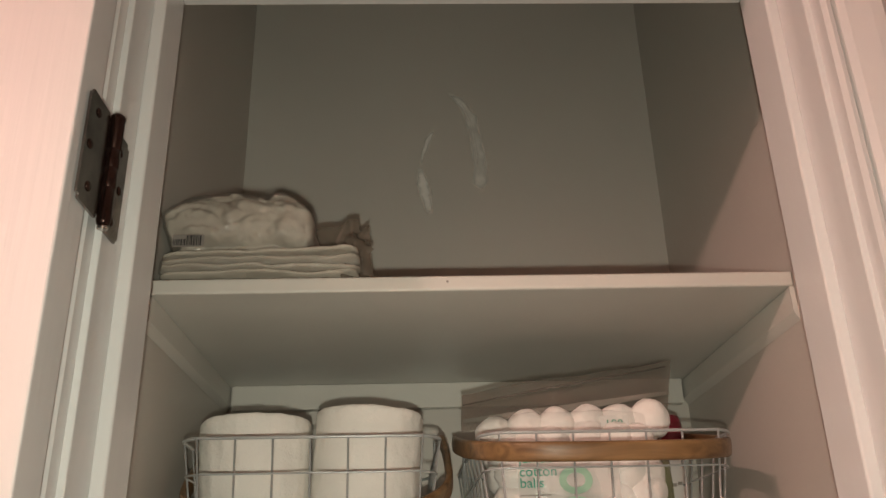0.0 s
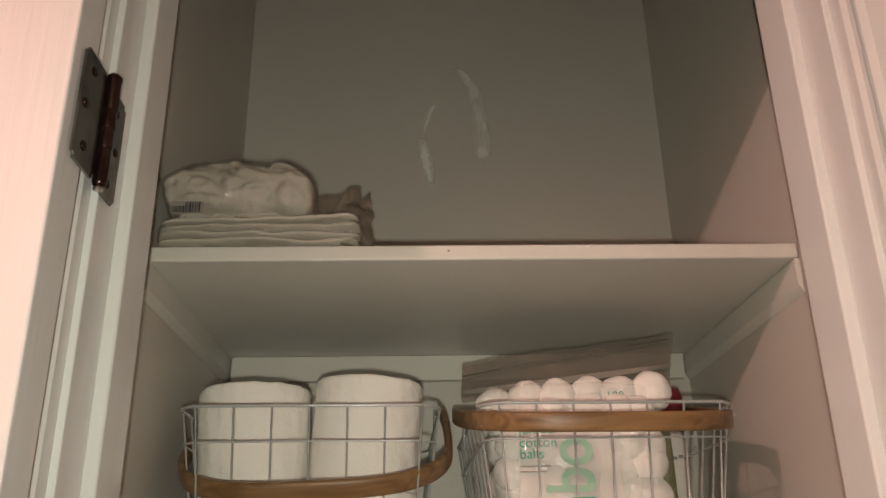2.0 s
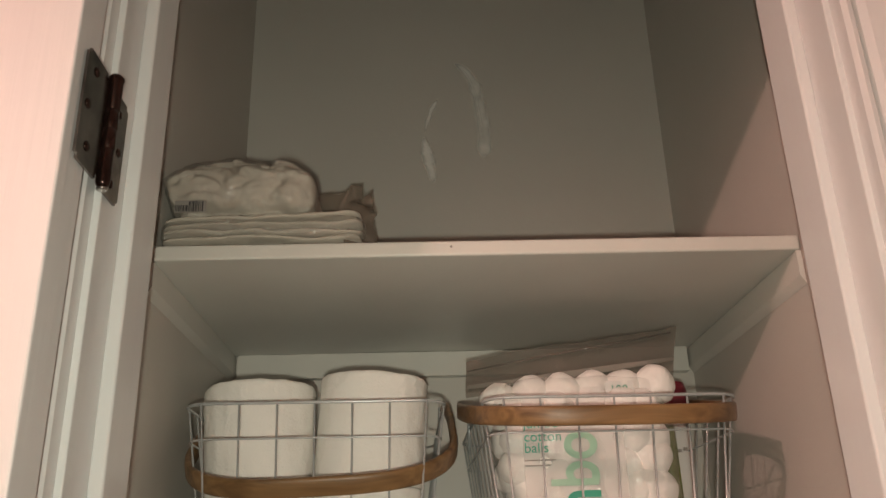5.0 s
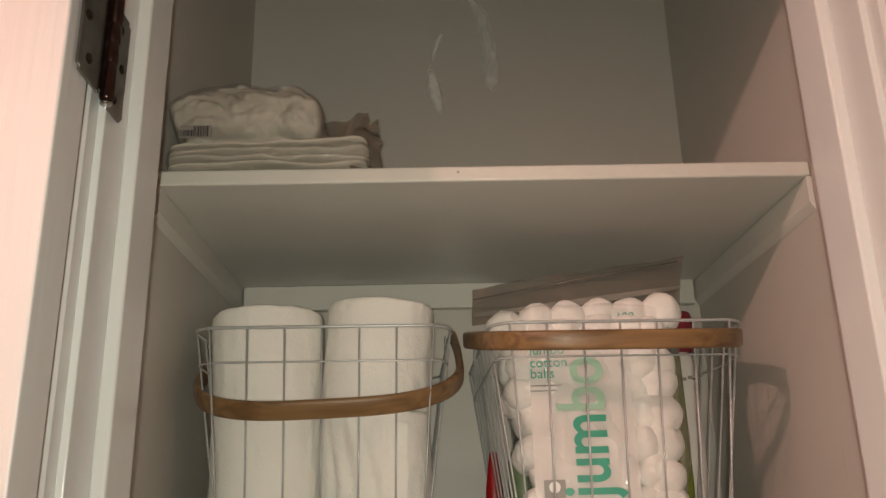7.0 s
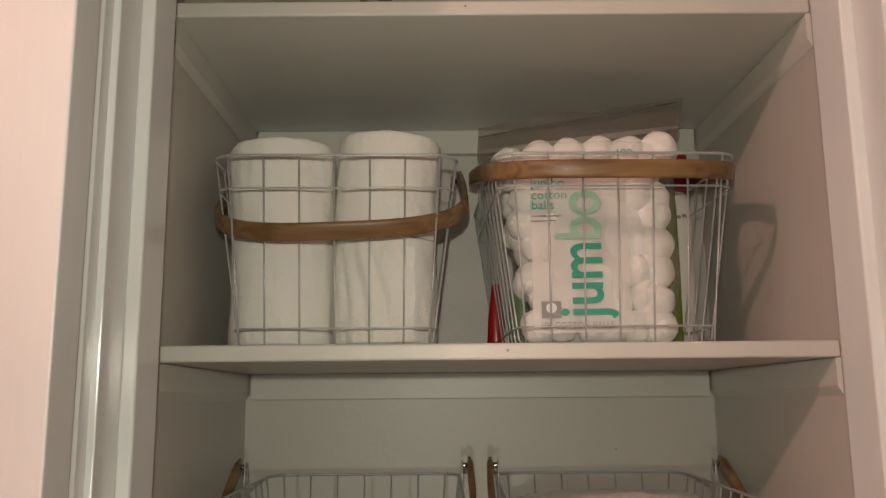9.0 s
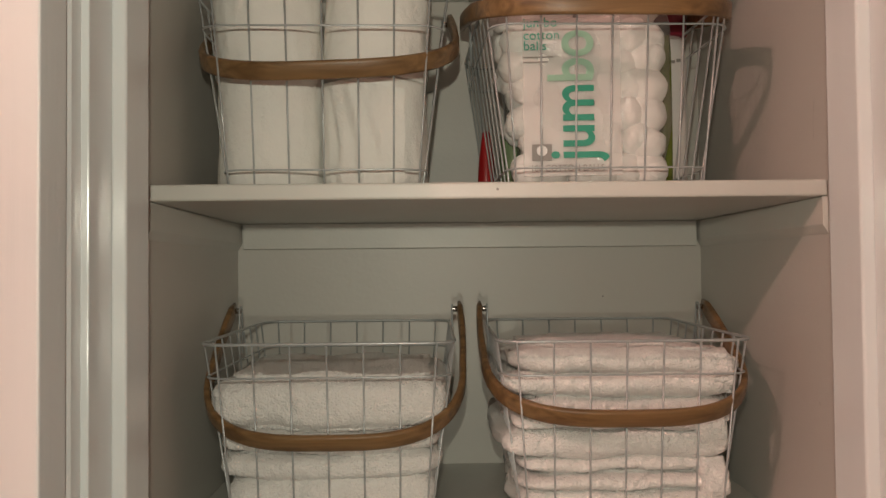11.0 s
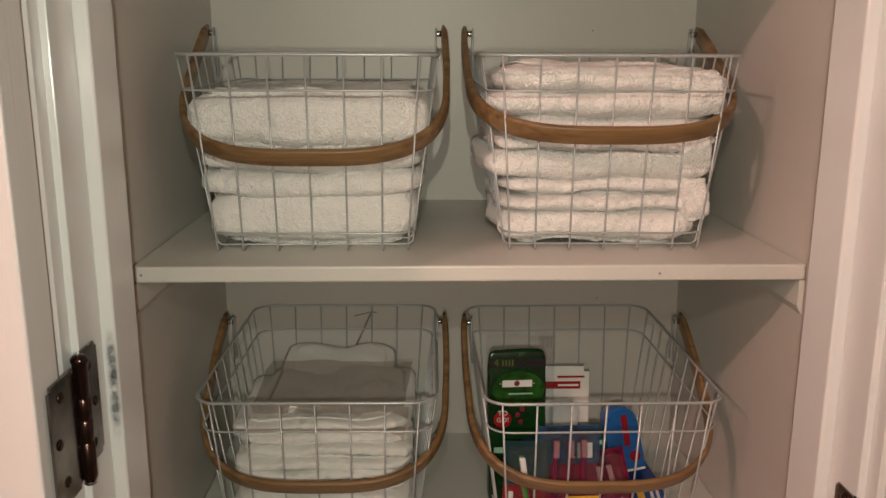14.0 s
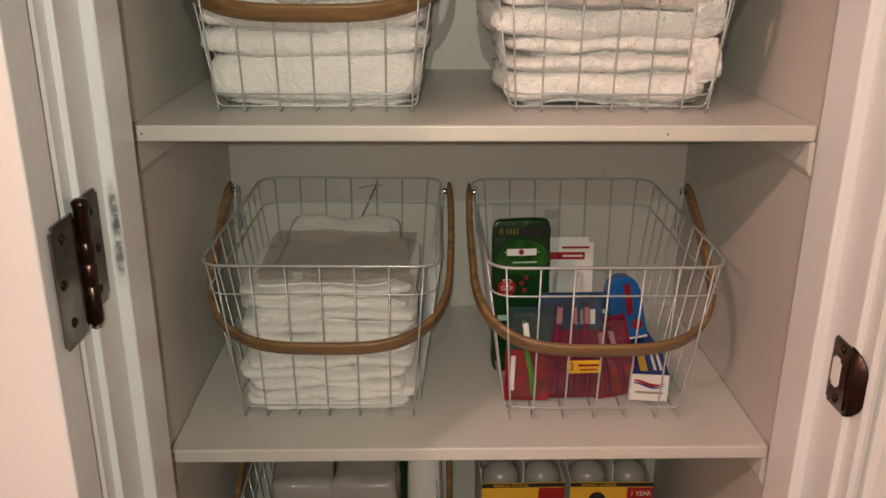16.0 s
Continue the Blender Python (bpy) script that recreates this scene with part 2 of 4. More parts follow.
def band(points, width_dir, width, thick, bm=None):
    """A flat bent strip along points with rounded edges; width_dir is the broad side's direction."""
    bm = bm or bmesh.new()
    pts = [Vector(p) for p in points]
    w = Vector(width_dir).normalized()
    prof = []
    for k in range(16):
        a = 2 * math.pi * k / 16
        c, s = math.cos(a), math.sin(a)
        prof.append((math.copysign(abs(c) ** 0.45, c) * width / 2, math.copysign(abs(s) ** 0.6, s) * thick / 2))
    rings = []
    for i, p in enumerate(pts):
        d = (pts[min(i + 1, len(pts) - 1)] - pts[max(i - 1, 0)]).normalized()
        nrm = d.cross(w).normalized()
        end = 0.55 if i in (0, len(pts) - 1) else 1.0
        rings.append([bm.verts.new(p + w * u * end + nrm * v * end) for u, v in prof])
    for a, b in zip(rings, rings[1:]):
        for k in range(16):
            bm.faces.new((a[k], a[(k + 1) % 16], b[(k + 1) % 16], b[k]))
    bm.faces.new(rings[0][::-1])
    bm.faces.new(rings[-1])
    return bm


def revolve(profile, seg=32, bm=None):
    """A turned shape about z from (radius, height) pairs."""
    bm = bm or bmesh.new()
    rings = [[bm.verts.new((r * math.cos(2 * math.pi * k / seg), r * math.sin(2 * math.pi * k / seg), z)) for k in range(seg)] for r, z in profile]
    for a, b in zip(rings, rings[1:]):
        for k in range(seg):
            bm.faces.new((a[k], a[(k + 1) % seg], b[(k + 1) % seg], b[k]))
    bm.faces.new(rings[0][::-1])
    bm.faces.new(rings[-1])
    return bm


def soft_slab(w, d, h, nx=40, ny=30, nz=8, power=4.0, zpower=2.2, amp=0.004, freq=14.0, seed=0.0, fine=0.0, fine_freq=120.0):
    """A soft cushion-like slab, its base at z 0, with uneven sides."""
    bm = bmesh.new()
    grid = {}

    def vert(i, j, k):
        key = (i, j, k)
        if key not in grid:
            x, y, z = 2 * i / nx - 1, 2 * j / ny - 1, 2 * k / nz - 1
            s = (abs(x) ** power + abs(y) ** power) ** (1 / power)
            m = max(abs(x), abs(y))
            f = m / s if s > 1e-6 else 1
            x, y = x * f, y * f
            r = max(abs(x) ** power + abs(y) ** power, 0) ** (1 / power)
            t = (max(r ** 12, 0) + abs(z) ** zpower) ** (1 / zpower)
            mm = max(r, abs(z))
            g = mm / t if t > 1e-6 else 1
            p = Vector((x * w / 2 * (g if abs(z) > 0 else 1), y * d / 2 * g, z * h / 2 * g))
            q = p * freq + Vector((seed, seed * 1.7, seed * 0.3))
            p += Vector((noise.noise(q), noise.noise(q + Vector((7, 3, 1))), 0.8 * noise.noise(q + Vector((2, 9, 5))))) * amp
            if fine:
                n0 = noise.noise(p * fine_freq + Vector((seed, 0, 0)))
                p += Vector((x, y, z)).normalized() * n0 * fine
            p.z += h / 2
            grid[key] = bm.verts.new(p)
        return grid[key]

    def sheet(na, nb, at):
        for a in range(na):
            for b in range(nb):
                vs = [vert(*at(a, b)), vert(*at(a + 1, b)), vert(*at(a + 1, b + 1)), vert(*at(a, b + 1))]
                bm.faces.new(vs)
    sheet(nx, ny, lambda a, b: (a, b, nz))
    sheet(nx, ny, lambda a, b: (a, b, 0))
    sheet(nx, nz, lambda a, b: (a, 0, b))
    sheet(nx, nz, lambda a, b: (a, ny, b))
    sheet(ny, nz, lambda a, b: (0, a, b))
    sheet(ny, nz, lambda a, b: (nx, a, b))
    return bm


def lettering(name, text, size, mat, m, parent=None, label="", align="CENTER", squash=1.0, bold=0.0):
    cu = bpy.data.curves.new(name, "FONT")
    cu.body, cu.size, cu.align_x, cu.align_y, cu.extrude, cu.offset = text, size, align, "CENTER", 0.0002, bold
    tmp = bpy.data.objects.new(name, cu)
    scene.collection.objects.link(tmp)
    me = bpy.data.meshes.new_from_object(tmp.evaluated_get(bpy.context.evaluated_depsgraph_get()))
    bpy.data.objects.remove(tmp)
    me.materials.clear()
    me.materials.append(mat)
    return part(name, me, mat, parent, label, m @ Matrix.Diagonal((squash, 1, 1, 1)))


def disc(r, depth, seg=24):
    return revolve([(r * 0.92, 0), (r, depth * 0.25), (r, depth * 0.75), (r * 0.92, depth)], seg)


# ---- the setting ----
HALF, DEPTH = 0.368, 0.440
TOPS = [1.843, 1.449, 1.051, 0.652, 0.257]
THICK = 0.018


def structure(name, bm, mat, label, category, m=None):
    return tagged(part(name, bm, mat, None, "", m), label, category, "", "structure")


structure("wall_back", block(-0.50, DEPTH, -0.05, 0.50, DEPTH + 0.1, 2.75), M_WALL, "white painted closet back wall with pale streaks", "wall")
structure("wall_left", block(-0.47, -0.002, -0.05, -HALF, DEPTH, 2.75), M_WALL, "white painted plywood closet side wall", "wall")
structure("wall_right", block(HALF, -0.002, -0.05, 0.47, DEPTH, 2.75), M_WALL, "white painted plywood closet side wall", "wall")
structure("wall_return_left", block(-0.47, -0.127, -0.05, -HALF, -0.003, 2.75), M_WALL, "white painted wall beside the door jamb", "wall")
structure("wall_return_right", block(HALF, -0.127, -0.05, 0.47, -0.003, 2.75), M_WALL, "white painted wall beside the door jamb", "wall")
structure("ceiling_closet", block(-0.47, -0.127, 2.66, 0.47, DEPTH, 2.75), M_CEIL, "white painted closet ceiling", "ceiling")
structure("wall_hall_left", block(-2.2, -0.248, -0.05, -0.345, -0.127, 2.75), M_HALL, "painted hall wall beside the closet", "wall")
structure("wall_hall_right", block(0.345, -0.248, -0.05, 1.6, -0.127, 2.75), M_HALL, "painted hall wall beside the closet", "wall")
structure("wall_hall_over_door", block(-0.345, -0.248, 2.133, 0.345, -0.127, 2.75), M_HALL, "painted hall wall above the closet door", "wall")
# far and end walls are out of view, added to close the hall
structure("wall_hall_far", block(-2.2, -2.5, -0.05, 1.6, -2.4, 2.75), M_HALL, "unseen hall wall facing the closet, added to close the hall", "wall")
structure("wall_hall_end_left", block(-2.3, -2.5, -0.05, -2.2, -0.127, 2.75), M_HALL, "unseen end wall added to close the hall", "wall")
structure("wall_hall_end_right", block(1.6, -2.5, -0.05, 1.7, -0.127, 2.75), M_HALL, "unseen end wall added to close the hall", "wall")
structure("ceiling_hall", block(-2.2, -2.4, 2.66, 1.6, -0.25, 2.75), M_CEIL, "white painted hall ceiling", "ceiling")
structure("floor", block(-2.3, -2.5, -0.05, 1.7, DEPTH, 0.0), M_FLOOR, "brown wooden floor boards of hall and closet", "floor")

# door frame: jamb with its stop, and a moulded casing
JAMB, STOP_IN, STOP_Y, FRONT, SHIFT = 0.318, 0.306, -0.203, -0.250, -0.008
HEAD = 2.118
for side, word in ((-1, "left"), (1, "right")):
    lo, hi = sorted((SHIFT + side * JAMB, side * 0.345))
    structure("jamb_" + word, block(lo, FRONT, 0.0, hi, -0.148, HEAD + 0.012, 0.0012), M_TRIM, "white gloss painted wooden door jamb", "door jamb")
    lo, hi = sorted((SHIFT + side * STOP_IN, SHIFT + side * (JAMB + 0.001)))
    structure("stop_" + word, block(lo, STOP_Y, 0.0, hi, -0.146, HEAD, 0.0025, 3), M_TRIM, "white gloss painted door stop on the jamb", "door stop")
structure("jamb_head", block(SHIFT - JAMB, FRONT, HEAD, SHIFT + JAMB, -0.148, HEAD + 0.014, 0.0012), M_TRIM, "white gloss painted head of the door frame", "door jamb")
structure("stop_head", block(SHIFT - STOP_IN, STOP_Y, HEAD - 0.012, SHIFT + STOP_IN, -0.146, HEAD + 0.001, 0.002, 3), M_TRIM, "white gloss painted door stop under the head", "door stop")

CASING = [(0.0, 0.0), (0.0, 0.010), (0.003, 0.013), (0.007, 0.013), (0.010, 0.0105), (0.014, 0.0105), (0.020, 0.013), (0.040, 0.0165), (0.050, 0.0175),
          (0.056, 0.016), (0.058, 0.012), (0.058, 0.0)]


def casing(length):
    bm = bmesh.new()
    a = [bm.verts.new((x, -1.75 * y, 0)) for x, y in CASING]
    b = [bm.verts.new((x, -1.75 * y, length)) for x, y in CASING]
    for k in range(len(CASING)):
        n = (k + 1) % len(CASING)
        bm.faces.new((a[k], a[n], b[n], b[k]))
    bm.faces.new(a)
    bm.faces.new(b[::-1])
    return bm


structure("casing_right", casing(HEAD + 0.02), M_TRIM, "white moulded wooden door casing", "door casing", Matrix.Translation((SHIFT + JAMB + 0.006, FRONT, 0)))
structure("casing_left", turned(casing(HEAD + 0.02), Matrix.Diagonal((-1, 1, 1, 1))), M_TRIM, "white moulded wooden door casing", "door casing", Matrix.Translation((SHIFT - JAMB - 0.006, FRONT, 0)))
structure("casing_head", turned(casing(2 * JAMB + 0.128), Matrix.Rotation(radians(-90), 4, "Y") @ Matrix.Diagonal((1, 1, 1, 1))), M_TRIM, "white moulded casing over the door",
          "door casing", Matrix.Translation((SHIFT + JAMB + 0.064, FRONT, HEAD + 0.0205)))

# shelves on their cleats
def side_cleat(side):
    """A thin batten along a side wall, its lower edge planed to a slope."""
    bm = bmesh.new()
    prof = [(0.0005, -0.0005), (0.0058, -0.0005), (0.0066, -0.0015), (0.0066, -0.030), (0.0060, -0.0315), (0.0005, -0.041)]
    a, b = [[bm.verts.new((side * (HALF - x), y, z - THICK)) for x, z in prof] for y in (0.0015, DEPTH - 0.002)]
    for k in range(len(prof)):
        n = (k + 1) % len(prof)
        bm.faces.new((a[k], a[n], b[n], b[k]))
    bm.faces.new(a)
    bm.faces.new(b[::-1])
    return bm


for i, top in enumerate(TOPS):
    shelf = thing("closet_shelf", "white painted wooden closet shelf resting on wall cleats", "shelf", pose(0, 0, top), "closet shelves")
    bm = block(-HALF + 0.001, 0.0, -THICK, HALF - 0.001, DEPTH - 0.001, 0.0, 0.0026, 3)
    part("board", bm, M_SHELF, shelf)
    for side in (-1, 1):
        part("cleat", side_cleat(side), M_SHELF, shelf)
    part("cleat", block(-HALF + 0.011, DEPTH - 0.016, -THICK - 0.040, HALF - 0.011, DEPTH - 0.0005, -THICK - 0.0005, 0.001), M_SHELF, shelf)

# the open door, swung flat against the hall wall
DOOR_X, DOOR_Y0, DOOR_Y1 = -0.3215, -0.342, -0.300
door = thing("door_1", "white painted closet door standing wide open on bronze hinges", "door", pose(0, 0, 0), kind="structure")
part("door_leaf", block(DOOR_X - 0.61, DOOR_Y0, 0.012, DOOR_X, DOOR_Y1, 2.080, 0.0018, 2), M_DOOR, door)
PIN = (-0.3275, -0.2745)


def plate(w, h, t, r=0.004):
    bm = block(-w / 2, -t / 2, -h / 2, w / 2, t / 2, h / 2)
    edges = [e for e in bm.edges if abs(e.verts[0].co.x - e.verts[1].co.x) < 1e-6 and abs(e.verts[0].co.z - e.verts[1].co.z) < 1e-6]
    bmesh.ops.bevel(bm, geom=edges, offset=r, segments=4, affect="EDGES")
    return bm


def screw(parent, m):
    part("screw", turned(revolve([(0.0042, 0.0), (0.0042, 0.0006), (0.003, 0.0016), (0.001, 0.0019)], 16), Matrix.Identity(4)), M_BRONZE, parent, "dark bronze screw head", m, True)


def hinge(z):
    h = part("hinge", revolve([(0.0030, -0.051), (0.0052, -0.049), (0.0060, -0.046), (0.0060, -0.018), (0.0055, -0.0175), (0.0060, -0.017), (0.0060, 0.0005), (0.0055, 0.001),
                               (0.0060, 0.0015), (0.0060, 0.018), (0.0055, 0.0185), (0.0060, 0.019), (0.0060, 0.046), (0.0066, 0.047), (0.0066, 0.050), (0.0045, 0.0525), (0.001, 0.053)], 20),
             M_BRONZE, door, "dark bronze hinge knuckle", pose(PIN[0] + 0.011, PIN[1], z), True)
    part("door_plate", plate(0.044, 0.096, 0.0022), M_PLATE, h, "worn bronze hinge plate", pose(-0.0022, -0.032, -0.002, 0, 0, 90))
    part("jamb_plate", plate(0.042, 0.096, 0.0022), M_PLATE, h, "worn bronze hinge plate", pose(-0.0065, 0.027, 0.001, 0, 0, 90))
    part("pin_tip", revolve([(0.0028, -0.0535), (0.0046, -0.0530), (0.0046, -0.0512), (0.0028, -0.0508)], 16), M_STEEL, h, "steel pin tip", None, True)
    for dz, dy in ((0.033, -0.036), (0.0, -0.044), (-0.033, -0.036)):
        screw(h, pose(-0.0012, dy, dz, 0, 90, 0))
    for dz, dy in ((0.033, 0.030), (0.0, 0.038), (-0.033, 0.030)):
        screw(h, pose(-0.0055, dy, dz, 0, 90, 0))


hinge(1.834)
hinge(0.998)
hinge(0.22)

strike = thing("strike_plate", "dark bronze strike plate with curved lip on the jamb", "strike plate", pose(SHIFT + JAMB - 0.0012, -0.232, 0.877))
bm = plate(0.030, 0.064, 0.0016, 0.003)
part("plate", bm, M_PLATE, strike, "", pose(0, -0.001, 0, 0, 0, 90))
lip = bmesh.new()
ring = []
for k in range(9):
    u = k / 8
    half = 0.033 * math.sqrt(max(0.02, 1 - (u * 0.94) ** 2))
    x, y = 0.008 * u * u, -0.015 - 0.021 * u
    ring.append([lip.verts.new((x + d, y, s * half)) for s in (-1, 1) for d in (0.0,)] + [lip.verts.new((x + 0.0016, y, s * half)) for s in (1, -1)])
for a, b in zip(ring, ring[1:]):
    for k in range(4):
        lip.faces.new((a[k], a[(k + 1) % 4], b[(k + 1) % 4], b[k]))
part("lip", lip, M_BRONZE, strike, "curved dark lip", None, True)
hole = plate(0.015, 0.028, 0.0012, 0.003)
part("latch_hole", hole, M_WHITECARD, strike, "latch hole showing white wood", pose(-0.0006, 0.003, 0, 0, 0, 90))
for dz in (0.024, -0.024):
    screw(strike, pose(-0.001, -0.002, dz, 0, -90, 0))


# ---- wire baskets ----
RIM_W, RIM_D, BASE_W, BASE_D, TALL = 0.288, 0.390, 0.232, 0.338, 0.222
WIRE, RIM_WIRE = 0.0012, 0.0019


def rounded_rect(w, d, z, r, n=6):
    pts = []
    for cx, cy, a0 in ((w / 2 - r, d / 2 - r, 0), (-w / 2 + r, d / 2 - r, 90), (-w / 2 + r, -d / 2 + r, 180), (w / 2 - r, -d / 2 + r, 270)):
        for k in range(n + 1):
            a = radians(a0 + 90 * k / n)
            pts.append((cx + r * math.cos(a), cy + r * math.sin(a), z))
    return pts


def basket_width(z, top, base):
    return base + (top - base) * z / TALL


def wire_basket(m, label, drop, skew=0.0):
    """A basket, its base centre at the origin; drop: degrees by which the handle hangs below level in front."""
    b = thing("wire_basket", label, "basket", m, "wire baskets")
    part("rim", tube(rounded_rect(RIM_W, RIM_D, TALL, 0.03), RIM_WIRE, True), M_WIRE, b, "", None, True)
    for z in (TALL - 0.038, 0.022):
        part("ring", tube(rounded_rect(basket_width(z, RIM_W, BASE_W), basket_width(z, RIM_D, BASE_D), z, 0.028), WIRE, True), M_WIRE, b, "", None, True)
    ny = 9
    for k in range(-3, 4):
        xt, xb = 0.0412 * k, (0.0400 * k if abs(k) < 3 else math.copysign(0.1095, k))
        pts = [(xt, -RIM_D / 2, TALL), (xb, -BASE_D / 2 + 0.001, 0.006), (xb, -BASE_D / 2 + 0.006, WIRE), (xb, BASE_D / 2 - 0.006, WIRE), (xb, BASE_D / 2 - 0.001, 0.006), (xt, RIM_D / 2, TALL)]
        part("wire", tube(pts, WIRE, False, 6), M_WIRE, b, "", None, True)
    for k in range(ny):
        u = (k + 0.5) / ny * 2 - 1
        yt, yb = u * (RIM_D / 2 - 0.012), u * (BASE_D / 2 - 0.008)
        z0 = 3 * WIRE
        pts = [(-RIM_W / 2, yt, TALL), (-BASE_W / 2 + 0.001, yb, 0.008), (-BASE_W / 2 + 0.006, yb, z0), (BASE_W / 2 - 0.006, yb, z0), (BASE_W / 2 - 0.001, yb, 0.008), (RIM_W / 2, yt, TALL)]
        part("wire", tube(pts, WIRE, False, 6), M_WIRE, b, "", None, True)
    pivot_y, pivot_z, hw, reach = 0.033, TALL + 0.028, RIM_W / 2 + 0.0120, 0.262
    for s in (-1, 1):
        pts = [(s * (RIM_W / 2 + 0.001), pivot_y - 0.008, TALL - 0.03), (s * (RIM_W / 2 + 0.002), pivot_y - 0.008, pivot_z), (s * (RIM_W / 2 + 0.002), pivot_y - 0.004, pivot_z + 0.006),
               (s * (RIM_W / 2 + 0.002), pivot_y + 0.004, pivot_z + 0.006), (s * (RIM_W / 2 + 0.002), pivot_y + 0.008, pivot_z), (s * (RIM_W / 2 + 0.001), pivot_y + 0.008, TALL - 0.03)]
        part("handle_bracket", tube(pts, WIRE, False, 6), M_WIRE, b, "", None, True)
        part("pin", turned(disc(0.004, 0.008, 12), Matrix.Translation((s * (RIM_W / 2 + 0.005) - 0.004, pivot_y, pivot_z)) @ Matrix.Rotation(radians(90), 4, "Y")), M_STEEL, b, "steel pivot pin", None, True)
    pts = []
    r = 0.135
    for k in range(8):
        pts.append((-hw - 0.001 * k * (1 - k / 8), -(reach - r) * k / 8 + 0.012 * (1 - k / 8), 0))
    for k in range(49):
        t = math.pi * k / 48
        c, s = math.cos(t), math.sin(t)
        pts.append((-math.copysign(hw * abs(c) ** 0.62, c), -(reach - r) - r * s ** 0.80, 0))
    pts += [(-x, y, z) for x, y, z in reversed(pts[:8])]
    for ob in b.children:
        if ob.name.split(".")[0] in ("rim", "ring", "wire"):
            for v in ob.data.vertices:
                v.co.z += 0.004 * v.co.z / TALL * (v.co.y / RIM_D + 0.5)
    h = turned(band(pts, (0, 0, 1), 0.0215, 0.0085), Matrix.Rotation(radians(skew), 4, "Y") @ Matrix.Rotation(radians(drop), 4, "X"))
    part("handle", h, M_WOOD, b, "bent oak wood handle", pose(0, pivot_y, pivot_z), True)
    return b


def basket_at(x, shelf, y=0.225, turn=0.0, drop=30.0, skew=0.0, label=""):
    return wire_basket(pose(x, y, TOPS[shelf] + 0.0005, 0, 0, turn), label, drop, skew)


basket_at(-0.189, 1, 0.238, 1.5, 27, -2.0, "white wire basket with oak handle holding toilet rolls")
basket_at(0.142, 1, 0.238, 1.5, 12, 0, "white wire basket with raised oak handle holding cotton balls")
basket_at(-0.180, 2, 0.236, 0.0, 32, 0, "white wire basket with oak handle holding rolled towels")
basket_at(0.160, 2, 0.235, -1.0, 25.5, 0, "white wire basket with oak handle holding hand towels")
basket_at(-0.178, 3, 0.239, -1.0, 32, 0, "white wire basket with oak handle holding washcloths")
basket_at(0.163, 3, 0.230, 0.0, 32, 0, "white wire basket with oak handle holding dental care packs")
basket_at(-0.178, 4, 0.236, 0.0, 29, 0, "white wire basket with oak handle holding packages")


M_WHITEPLASTIC = material("white_plastic", (0.72, 0.71, 0.69), rough=0.3, tint=0.03)


# ---- top shelf: bed linen in clear wrap ----
def waved(bm, amp, freq, seed, axis=2):
    """Lets a soft stack sag unevenly along its length."""
    for v in bm.verts:
        v.co[axis] += amp * noise.noise(Vector((v.co.x * freq + seed, v.co.y * freq * 0.4, seed * 0.37)))
    return bm


def crumpled_sheet(pts, nu, nv, amp, freq, seed):
    """A thin crumpled sheet between four corner points."""
    bm = bmesh.new()
    a, b, c, d = (Vector(p) for p in pts)
    rows = []
    for i in range(nu + 1):
        u = i / nu
        row = []
        for j in range(nv + 1):
            v = j / nv
            p = (a * (1 - u) + b * u) * (1 - v) + (d * (1 - u) + c * u) * v
            q = p * freq + Vector((seed, seed, seed))
            p = p + amp * Vector((noise.noise(q), noise.noise(q + Vector((5, 1, 2))), noise.noise(q + Vector((1, 8, 3)))))
            row.append(bm.verts.new(p))
        rows.append(row)
    for i in range(nu):
        for j in range(nv):
            bm.faces.new((rows[i][j], rows[i + 1][j], rows[i + 1][j + 1], rows[i][j + 1]))
    return bm


def linen_pack(x0, x1, z, h, d, layers, seed, label, group, dome=False):
    w = x1 - x0

    def swell(u):
        return 1.08 - 1.7 * max(0.0, u) ** 3 - 1.5 * max(0.0, -u) ** 3 if dome else 1.04 + 0.28 * u

    p = thing("bedding_pack", label, "bedding", pose((x0 + x1) / 2, 0.004 + d / 2, z), group)
    step = (h - 0.004) / layers
    for k in range(layers):
        if layers > 1:
            bm = soft_slab(w - 0.005, d - 0.005, step * 1.18, 90, 24, 10, 16.0, 3.2, 0.0040, 24, seed + k * 0.7, 0.0020, 60)
        else:
            bm = soft_slab(w - 0.004, d - 0.004, step, 110, 30, 26, 14.0, 3.4, 0.0055, 34, seed + 5, 0.0, 110)
            for v in bm.verts:
                q = Vector((v.co.x * 16 - v.co.z * 30, v.co.y * 10, v.co.z * 42 + v.co.x * 14))
                n2 = noise.noise(Vector((v.co.x * 55 - v.co.z * 95 + seed, v.co.y * 20, v.co.z * 120 + v.co.x * 30)))
                v.co.y += (0.0022 if v.co.y < 0 else -0.0022) * (1 - abs(n2) * 3)
                v.co -= 0.006 * max(0.0, 0.30 - abs(noise.noise(q + Vector((seed, 0, 0))))) * 3 * Vector((0, -1 if v.co.y < 0 else 1, 0.3))
        waved(bm, 0.006, 9, seed)
        for v in bm.verts:
            v.co.z = 0.002 + (v.co.z + k * step) * swell(v.co.x / w)
        part("fold", bm, M_LINEN, p, "", None, True)
    bm = soft_slab(w, d, h, 100, 24, 20, 14.0, 3.4, 0.0055, 34, seed + 5, 0.002, 110)
    waved(bm, 0.006, 9, seed)
    for v in bm.verts:
        v.co.z *= swell(v.co.x / w)
    part("wrap", bm, M_WRAP, p, "crinkled clear plastic wrap", None, True)
    return p


